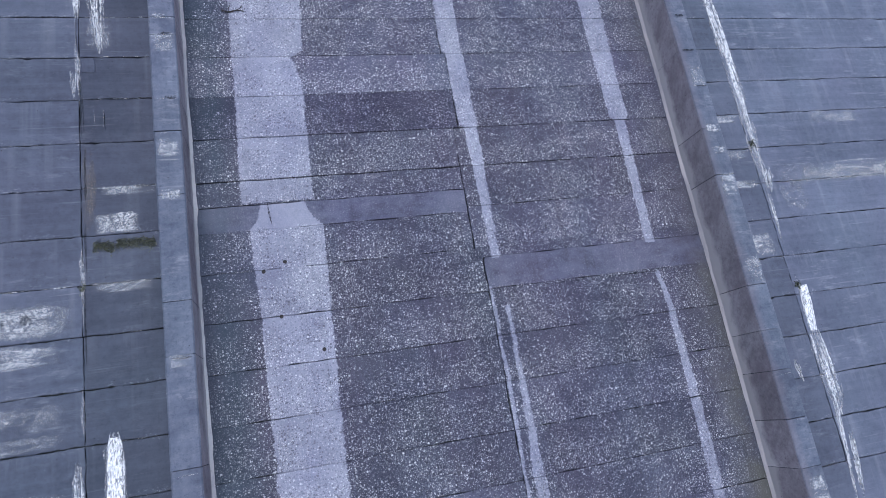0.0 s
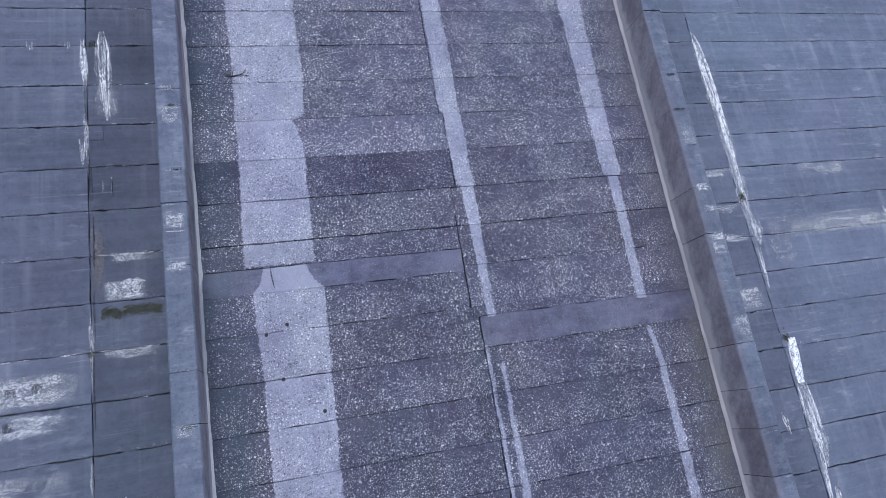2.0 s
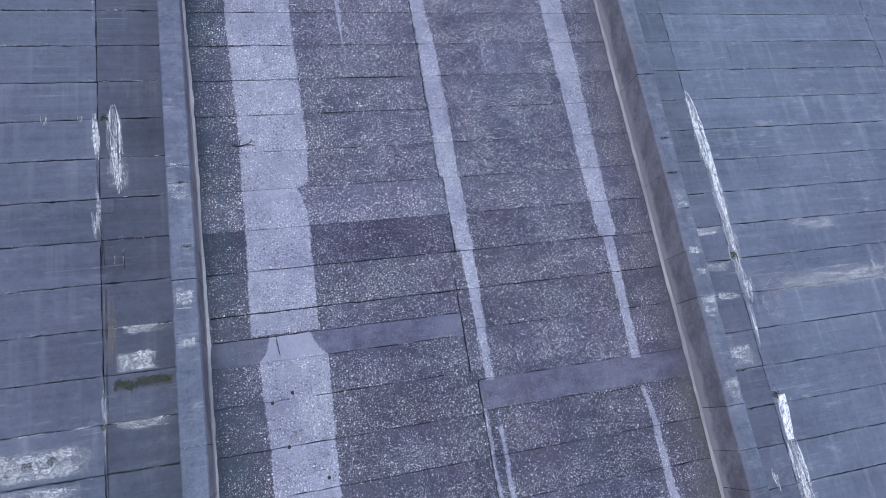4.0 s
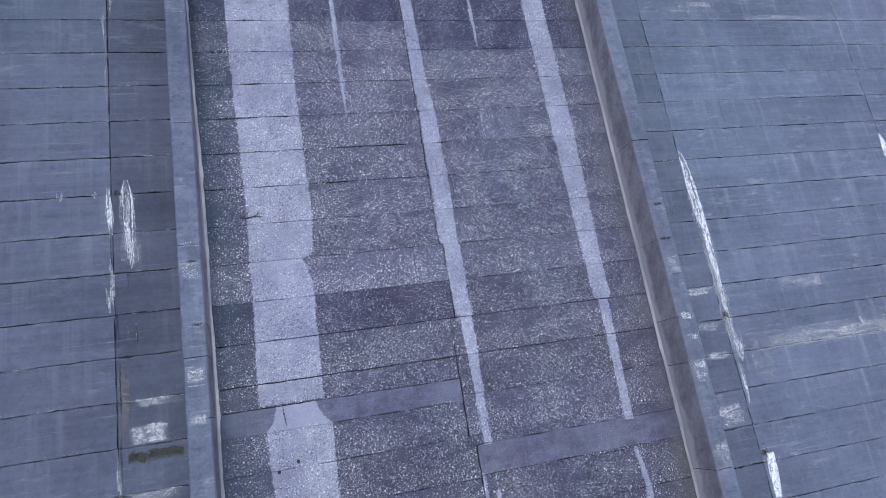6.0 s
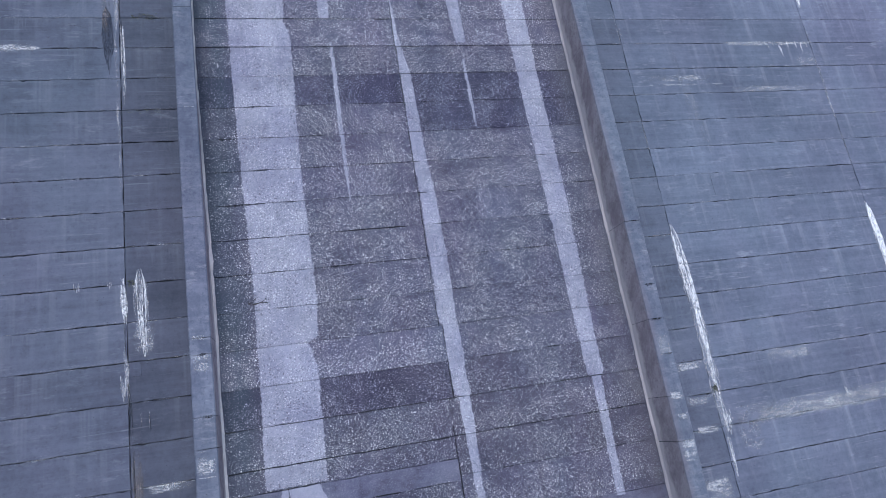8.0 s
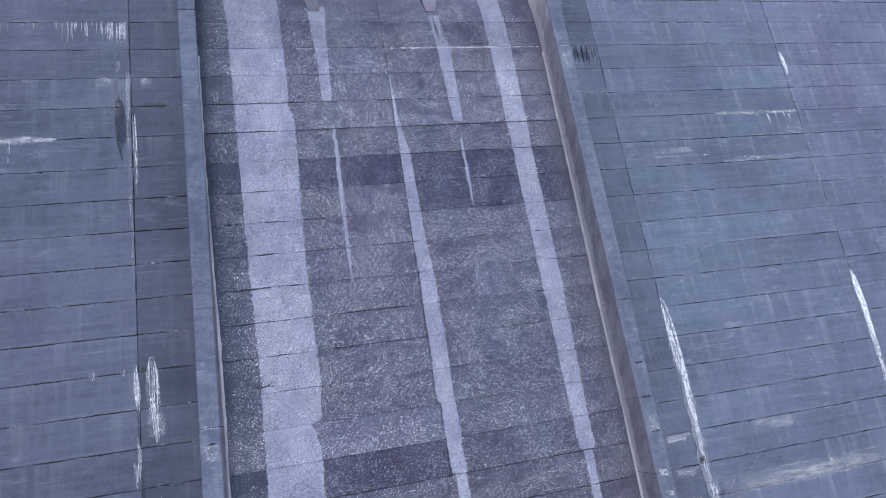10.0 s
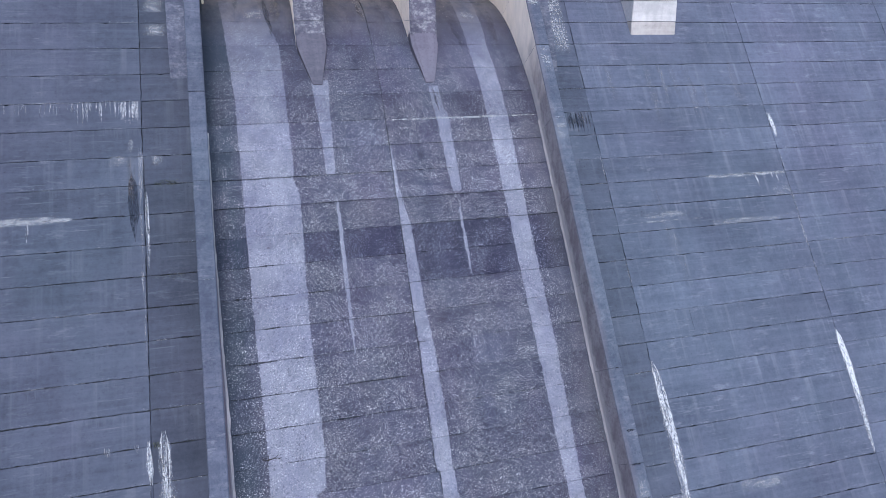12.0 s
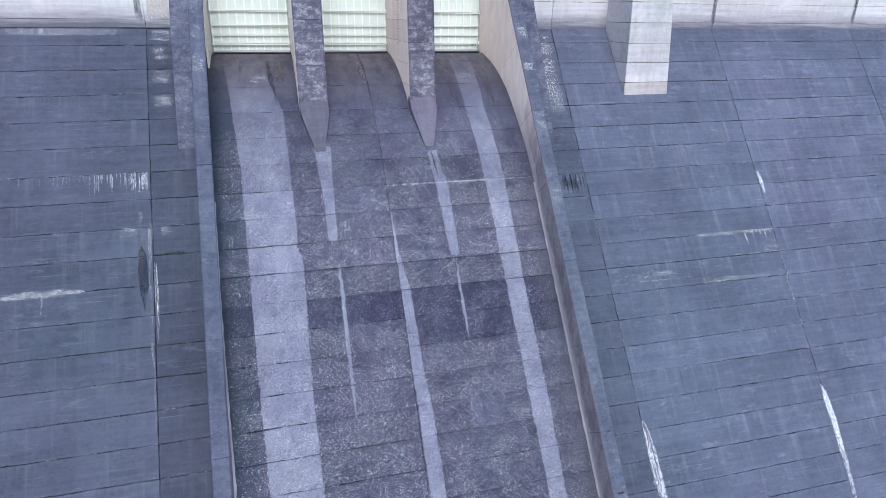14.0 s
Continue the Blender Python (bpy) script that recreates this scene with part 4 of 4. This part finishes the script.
for wall, mat, x0, x1, z0, z1 in (
    (wall_left, M_LIME, -6.5, -4.85, 22.78, 23.5), (wall_left, M_LIME, -12.5, -7.15, 19.9, 20.95), (wall_left, M_CHALK, -12.5, -7.3, 19.1, 19.85),
    (wall_left, M_CHALK, -16.0, -10.8, 41.9, 42.36),
    (wall_left, M_BLOOM, -6.8, -5.2, 53.0, 53.9), (wall_left, M_BLOOM, -6.8, -5.2, 51.6, 52.4), (wall_left, M_BLOOM, -6.7, -5.6, 29.0, 30.2),
    (wall_left, M_BLOOM, -8.9, -7.7, 44.5, 45.15), (wall_left, M_BLOOM, -6.5, -5.7, 44.5, 45.1), (wall_left, M_BLOOM, -6.4, -4.2, 24.0, 24.35), (wall_left, M_BLOOM, -6.8, -4.2, 21.0, 21.4),
    (wall_left, M_DRIP, -22.0, -7.2, 55.9, 56.5), (wall_left, M_BLOOM, -12.6, -7.2, 19.95, 21.08), (wall_left, M_BLOOM, -11.0, -7.4, 17.4, 18.2),
    (wall_left, M_CHALK, -6.75, -5.2, 55.55, 56.4), (wall_left, M_BLOOM, -6.75, -5.2, 54.3, 55.4), (wall_left, M_BLOOM, -12.0, -7.4, 16.9, 17.4), (wall_left, M_BLOOM, -9.5, -7.3, 15.2, 15.9),
    (wall_right, M_BLOOM, 24.0, 27.0, 22.55, 23.4), (wall_right, M_CHALK, 24.6, 37.5, 22.48, 23.25), (wall_right, M_BLOOM, 23.9, 37.8, 22.45, 23.4), (wall_right, M_CHALK, 34.6, 38.5, 41.85, 42.1),
    (wall_right, M_BLOOM, 30.3, 36.0, 41.8, 42.15), (wall_right, M_BLOOM, 36.5, 38.4, 40.6, 41.2), (wall_right, M_BLOOM, 30.0, 37.5, 39.0, 39.4),
    (wall_right, M_CHALK, 20.9, 22.9, 25.25, 25.65), (wall_right, M_BLOOM, 21.2, 22.9, 23.7, 24.1),
    (wall_right, M_CHALK, 21.0, 22.9, 19.75, 20.75), (wall_right, M_CHALK, 21.4, 23.0, 22.5, 22.9), (wall_right, M_BLOOM, 24.0, 29.5, 39.7, 40.15), (wall_right, M_BLOOM, 27.0, 30.8, 25.0, 25.7),
    (wall_right, M_CHALK, 21.35, 22.95, 54.4, 55.6), (wall_right, M_BLOOM, 21.35, 22.95, 54.3, 55.7), (wall_right, M_CHALK, 21.4, 22.9, 52.9, 54.5), (wall_right, M_BLOOM, 21.4, 22.9, 55.5, 56.4), (wall_right, M_DRIP, 21.4, 22.9, 50.2, 53.4), (wall_right, M_BLOOM, 24.0, 25.6, 21.3, 23.0),
):
    smear("bloom_patch", on_face, x0, x1, z0, z1, mat, wall)
for x, w, l in ((34.5, 0.12, 0.3), (35.5, 0.34, 0.85), (36.2, 0.2, 0.3), (36.9, 0.24, 0.35), (37.3, 0.36, 0.6), (37.8, 0.18, 0.3)):
    strip("calcite_streak", on_face, [(42.02, x, w), (42.02 - l * 0.4, x + 0.02, w * 0.55), (42.02 - l, x + 0.06, 0.04)], M_CALCITE, wall_right, h=0.018, jag=0.6)
for _ in range(5):
    x, l, w = RNG.uniform(21.5, 23.0), RNG.uniform(0.4, 1.2), RNG.uniform(0.06, 0.13)
    strip("calcite_streak", on_face, [(46.45, x, w), (46.45 - l * 0.5, x + 0.03, w * 0.8), (46.45 - l, x + 0.08, w * 0.3)], M_VEIL, wall_right, h=0.022, jag=0.6)
# pale runs below the buttress
for x, z1, z0, w in ((28.5, 51.2, 44.6, 0.7), (29.6, 50.8, 46.2, 0.5), (30.6, 50.4, 47.0, 0.6), (31.9, 50.0, 45.0, 0.8), (33.0, 49.0, 45.6, 0.5), (26.6, 42.5, 37.0, 0.5), (27.2, 40.5, 35.2, 0.6), (25.2, 50.0, 46.6, 0.5), (36.0, 50.2, 46.0, 0.7)):
    strip("pale_run", on_face, [(z1, x, w * 0.6), ((z0 + z1) / 2, x + 0.15, w), (z0, x + 0.35, w * 0.7)], M_WASH, wall_right, h=0.013, jag=0.5)
# black wet runs under one short joint
for _ in range(13):
    x, l, w = RNG.uniform(21.25, 23.0), RNG.uniform(0.6, 1.35), RNG.uniform(0.10, 0.26)
    strip("damp_stain", on_face, [(46.47, x, w * 0.8), (46.47 - l * 0.5, x - 0.02, w), (46.47 - l, x - 0.04, w * 0.3)], M_SOAK, wall_right, h=0.013, jag=0.7)
# lime teeth that hang from a pour joint
for _ in range(84):
    x = -7.1 - 9.0 * RNG.random() ** 1.7
    l = RNG.uniform(0.25, 1.35) * (1.0 if x > -11 else 0.55)
    w = RNG.uniform(0.04, 0.15)
    strip("calcite_streak", on_face, [(47.98, x, w), (47.98 - l * 0.5, x, w * 0.8), (47.98 - l, x + RNG.uniform(-0.04, 0.04), w * 0.3)], M_DRIPS if x > -10.0 else M_VEIL, wall_left, h=0.012, jag=0.6)
for x, z1, z0 in ((-6.05, 26.9, 26.15), (-6.8, 27.6, 26.0), (26.9, 34.8, 33.2)):
    strip("crack", on_face, [(z1, x, 0.05), (z0, x + 0.05, 0.04)], M_DAMP, wall_left if x < 0 else wall_right, h=0.016, jag=0.9)
for x, z in ((-9.55, 20.45), (-9.6, 19.5), (-8.7, 20.5)):
    smear("damp_spot", on_face, x - 0.2, x + 0.2, z - 0.16, z + 0.16, M_DAMP, wall_left, h=0.02)
for x, z1, z0, count in ((-7.02, 50.0, 13.0, 16), (23.4, 24.0, 12.0, 6), (23.15, 54.0, 33.0, 3), (38.15, 44.0, 13.0, 9)):
    for _ in range(count):
        zt = RNG.uniform(z0 + 2, z1)
        w = RNG.uniform(0.06, 0.18)
        xm = x + RNG.gauss(0, 0.08)
        strip("calcite_streak", on_face, [(zt, xm, w * 0.4), (zt - RNG.uniform(0.4, 1.0), xm, w), (zt - RNG.uniform(1.2, 2.6), xm + 0.03, w * 0.4)], M_VEIL, wall_left if x < 0 else wall_right, jag=0.8)


def on_wall(x, z, h=0.0):
    return on_face(x, z, 2.035 + h)


for wall, mat, x0, x1, z0, z1 in (
    (wall_a, M_CHALK, -3.85, -3.0, 24.4, 25.1), (wall_a, M_CHALK, -3.85, -3.0, 23.1, 23.5), (wall_a, M_BLOOM, -3.85, -3.0, 27.8, 28.55), (wall_a, M_CHALK, -3.8, -3.2, 29.05, 29.2),
    (wall_a, M_DAMP, -3.5, -3.0, 26.3, 26.4), (wall_a, M_BLOOM, -3.85, -3.0, 18.4, 18.85), (wall_a, M_CHALK, -3.85, -3.0, 52.6, 53.9), (wall_a, M_BLOOM, -3.85, -3.0, 54.4, 55.6), (wall_a, M_BLOOM, -3.85, -3.0, 56.0, 57.2),
    (wall_b, M_CHALK, 19.05, 19.95, 21.7, 22.7), (wall_b, M_CHALK, 19.05, 19.95, 23.35, 23.65), (wall_b, M_CHALK, 19.05, 19.95, 24.2, 24.6), (wall_b, M_DAMP, 19.05, 19.8, 27.52, 27.64), (wall_b, M_BLOOM, 19.05, 19.95, 26.0, 27.0),
    (wall_b, M_CHALK, 19.05, 19.95, 11.2, 12.6), (wall_b, M_BLOOM, 19.05, 19.95, 18.6, 19.7), (wall_b, M_CHALK, 19.05, 19.95, 54.6, 55.8), (wall_b, M_CHALK, 19.05, 19.95, 52.4, 53.2), (wall_b, M_BLOOM, 19.05, 19.95, 44.0, 45.3), (wall_b, M_BLOOM, 19.05, 19.9, 48.0, 50.0),
):
    smear("bloom_patch", on_wall, x0, x1, z0, z1, mat, wall)
for z, tall in ((29.04, 0.08), (28.4, 0.10), (26.3, 0.10), (25.2, 0.06), (24.35, 0.10), (20.24, 0.06), (18.75, 0.10), (15.75, 0.06), (33.7, 0.06), (38.3, 0.05)):
    ragged_line("lime_crumbs", on_wall, -3.85, -2.98, z, tall * 0.8, M_CRUMB, wall_a, cover=0.35)
for z, tall in ((24.45, 0.10), (23.65, 0.10), (22.6, 0.10), (18.65, 0.12), (15.6, 0.05), (14.15, 0.05), (42.0, 0.06), (45.4, 0.08)):
    ragged_line("lime_crumbs", on_wall, 19.1, 19.95, z, tall * 0.8, M_CRUMB, wall_b, cover=0.3)
for z, x0, x1 in ((27.6, 19.1, 19.8), (26.1, 19.3, 19.9), (29.1, 19.1, 19.9), (32.0, 19.2, 19.9), (26.3, -3.4, -3.0), (28.5, -3.6, -3.0), (18.7, -3.8, -3.0)):
    ragged_line("crack", on_wall, x0, x1, z, 0.16, M_SPALL, wall_b if x0 > 0 else wall_a, cover=0.3)
for rows_, mat in (([(54.2, 0.75, 0.25), (53.0, 1.0, 0.34), (51.2, 1.35, 0.14)], M_DAMP), ([(54.3, -1.2, 0.5), (53.6, -1.1, 0.5), (53.0, -1.1, 0.2)], M_WET), ([(54.3, 1.5, 0.9), (53.2, 1.6, 0.8), (52.2, 1.6, 0.3)], M_RUST),
                   ([(54.3, 7.6, 0.6), (53.4, 7.8, 0.6), (52.4, 7.9, 0.3)], M_RUST), ([(54.3, 13.9, 0.7), (52.0, 14.7, 0.7), (49.0, 14.95, 0.4)], M_WET), ([(54.3, 18.0, 1.2), (53.0, 17.5, 1.0), (50.0, 17.1, 0.5)], M_WET),
                   ([(48.6, 11.6, 0.12), (46.6, 11.9, 0.1)], M_DAMP), ([(48.6, 12.1, 0.12), (46.6, 12.3, 0.08)], M_DAMP), ([(48.3, 11.9, 0.2), (47.0, 12.1, 0.25)], M_VEIL)):
    strip("crest_stain", on_chute, rows_, mat, spillway, h=0.02, jag=0.6)
smear("bloom_patch", upright, -6.75, -5.2, 56.75, 61.0, M_TAN, wall_left, h=0.03)
smear("bloom_patch", on_chute, -0.8, 0.9, 52.6, 53.2, M_BLOOM, spillway)
smear("bloom_patch", on_chute, 15.4, 16.7, 52.6, 53.2, M_BLOOM, spillway)
smear("bloom_patch", on_chute, 8.3, 18.9, 46.36, 46.52, M_CHALK, spillway)
ragged_line("lime_crumbs", on_chute, 8.3, 18.9, 46.46, 0.10, M_CALCITE, spillway, h=-0.008, cover=0.35)
# open stretches of the pour joints
for x0, x1, z in ((-2.5, 0.4, 34.6), (-0.95, 0.1, 33.13), (-2.8, -1.3, 36.1), (1.9, 3.4, 31.64), (-2.6, -1.2, 37.6)):
    ragged_line("joint_crack", on_chute, x0, x1, z, 0.13, M_SPALL, spillway, h=0.012, cover=0.15)
for side in (0, 1):
    for k in range(26):
        z = RNG.choice([q for q in LIFTS if 12 < q < 46])
        x0 = RNG.uniform(-2.8, 6.0) if side == 0 else RNG.uniform(8.6, 16.5)
        ragged_line("joint_crack", on_chute, x0, x0 + RNG.uniform(0.6, 3.0), z, 0.08, M_SPALL, spillway, h=0.012 if side == 0 else -0.018)
for x0, x1, z in ((-9.3, -7.3, 42.06), (-6.5, -4.4, 40.57), (-6.6, -5.2, 45.03), (-12.0, -8.0, 36.1), (-6.7, -4.0, 27.2), (-10.0, -7.1, 30.17), (24.0, 29.0, 30.17), (25.0, 33.0, 33.14)):
    ragged_line("joint_crack", on_pour, x0, x1, z, 0.10, M_SPALL, wall_left if x0 < 0 else wall_right, h=0.014, cover=0.2)
# lime crumbs that have come out of the pour joints
for x0, x1, z, tall, cover in ((-15.6, -10.6, 42.06, 0.26, 0.75), (-22.0, -15.6, 42.06, 0.2, 0.4), (34.6, 38.2, 42.04, 0.2, 0.7), (31.0, 35.0, 42.04, 0.16, 0.2), (-22.0, -8.0, 48.0, 0.07, 0.2),
                               (-6.5, -4.2, 24.2, 0.16, 0.3), (-6.4, -4.9, 23.3, 0.22, 0.4), (-6.7, -4.3, 21.25, 0.10, 0.2), (-12.5, -7.2, 21.25, 0.08, 0.2), (-6.6, -4.2, 28.7, 0.08, 0.0), (-6.7, -4.3, 30.15, 0.10, 0.1),
                               (21.3, 23.0, 25.6, 0.16, 0.4), (21.2, 23.0, 24.1, 0.14, 0.3), (21.1, 23.0, 22.7, 0.14, 0.2), (21.6, 23.2, 19.75, 0.12, 0.2), (24.0, 37.8, 23.42, 0.10, 0.3), (24.0, 30.0, 27.2, 0.05, 0.1),
                               (33.0, 38.0, 40.62, 0.14, 0.2), (24.2, 30.0, 39.6, 0.14, 0.2), (38.5, 47.0, 45.03, 0.10, 0.0), (24.0, 37.0, 46.5, 0.06, 0.0), (39.0, 46.0, 37.6, 0.10, 0.1), (24.0, 30.0, 33.14, 0.06, 0.0)):
    ragged_line("lime_crumbs", on_pour, x0, x1, z, tall * 0.75, M_CRUMB, wall_left if x0 < 0 else wall_right, hang=0.45, h=0.02, cover=cover)
for side, x0, x1, z0, z1 in ((wall_left, -6.8, -4.2, 12.0, 50.0), (wall_left, -22.0, -7.1, 16.0, 50.0), (wall_right, 20.2, 23.1, 12.0, 50.0), (wall_right, 23.6, 38.0, 14.0, 50.0), (wall_right, 38.4, 53.0, 24.0, 50.0)):
    for _ in range(14):
        z = RNG.choice([q for q in LIFTS if z0 < q < z1])
        a = RNG.uniform(x0, x1 - 1.2)
        b = min(x1, a + RNG.uniform(0.8, 4.5))
        ragged_line("lime_crumbs", on_pour, a, b, z, RNG.uniform(0.04, 0.10), M_VEIL, side, hang=RNG.uniform(0.2, 0.8), h=0.018, cover=0.1)
        a = RNG.uniform(x0, x1 - 1.2)
        ragged_line("joint_crack", on_pour, a, min(x1, a + RNG.uniform(0.8, 5.0)), z, RNG.uniform(0.04, 0.09), M_SPALL, side, h=0.016, cover=0.1)
for k in range(24):
    z = RNG.choice([q for q in LIFTS if 12 < q < 50])
    a = RNG.uniform(-2.6, 6.0) if k % 2 else RNG.uniform(8.7, 17.0)
    ragged_line("lime_crumbs", on_chute, a, a + RNG.uniform(0.6, 2.0), z + RNG.choice((0.0, 0.05)), 0.06, M_VEIL, spillway, h=0.014 if k % 2 else -0.014)
smear("bloom_patch", on_chute, 0.5, 8.0, 43.44, 43.54, M_BLOOM, spillway)
for x, w in ((-7.25, 0.45), (38.15, 0.4), (53.2, 0.4)):
    strip("damp_stain", upright, [(CREST - 0.1, x, w), (58.0, x, w), (56.5, x + 0.05, w * 0.8)], M_DAMP, wall_left if x < 0 else wall_right, h=0.02, label="dark damp streak down the joint")

# ---- small things ----


def weed(x0, x1, z, count, size):
    bm = bmesh.new()
    for _ in range(count):
        x = RNG.uniform(x0, x1)
        base = on_face(x, z + RNG.gauss(0, 0.085) + 0.12 * noise.noise((x * 3.0, z, 0)), 0.01)
        if noise.noise((x * 4.0, z, 5)) < -0.62:
            continue
        d = Vector((RNG.gauss(0, 0.5), -0.6, RNG.uniform(-0.3, 0.9))).normalized()
        side = d.cross(Vector((RNG.gauss(0, 1), RNG.gauss(0, 1), RNG.gauss(0, 1)))).normalized() * size * 0.16
        l = size * RNG.uniform(0.5, 1.2)
        tip = base + d * l + Vector((0, 0, -0.25 * l))
        midp = base + d * l * 0.55
        a, b, c2, e = (bm.verts.new(p) for p in (base, midp + side, tip, midp - side))
        bm.faces.new((a, b, c2, e))
    return tagged(part("weed", bm, M_LEAF), "low green weeds growing in a pour joint", "weed", kind="stuff")


weed(-6.5, -4.4, 22.5, 1700, 0.10)
weed(-6.75, -6.5, 31.78, 60, 0.14)
weed(-7.0, -6.8, 21.3, 50, 0.12)
weed(23.1, 23.4, 24.3, 60, 0.16)
weed(23.2, 23.5, 18.6, 60, 0.14)
weed(-6.3, -5.0, 43.65, 160, 0.10)
weed(-6.6, -5.0, 39.05, 90, 0.08)

# a dead twig caught on the chute
bm = bmesh.new()


def branch(a, ang, length, thick, depth):
    b = (a[0] + length * math.cos(ang), a[1] + length * math.sin(ang) * 0.6, a[2] + 0.10 * length)
    p, q = on_chute(*a), on_chute(*b)
    turn = (q - p).to_track_quat("Z", "Y").to_matrix().to_4x4()
    bmesh.ops.create_cone(bm, cap_ends=True, segments=6, radius1=thick, radius2=thick * 0.6, depth=(q - p).length, matrix=Matrix.Translation((p + q) / 2) @ turn)
    if depth:
        for _ in range(2 if depth > 1 else 3):
            branch(b, ang + RNG.uniform(-0.7, 0.7), length * RNG.uniform(0.55, 0.85), thick * 0.6, depth - 1)


branch((-1.05, 30.42, 0.05), 0.25, 0.30, 0.036, 2)
branch((-1.05, 30.42, 0.05), 2.9, 0.20, 0.03, 1)
branch((-1.05, 30.42, 0.05), 1.5, 0.24, 0.022, 1)
tagged(part("twig", bm, M_TWIG), "dead dark twig caught on the chute", "twig")

strip("crack", on_chute, [(23.42, -0.22, 0.05), (23.0, -0.18, 0.07), (22.7, -0.12, 0.04)], M_SPALL, spillway, h=0.012, jag=1.0)

# drain holes in the pale band
for x, z in ((0.23, 21.45), (-0.6, 21.2), (-0.1, 19.75), (1.35, 18.6)):
    bm = bmesh.new()
    ring = [[on_chute(x + r * math.cos(a), z + r * math.sin(a) * 0.8, h) for a in [i * math.tau / 14 for i in range(14)]] for r, h in ((0.075, -0.02), (0.075, 0.012), (0.05, 0.012), (0.045, 0.004))]
    solid(bm, ring)
    tagged(part("drain_plug", bm, M_TWIG), "small dark drain plug in the chute concrete", "drain", "drain plugs in the chute")
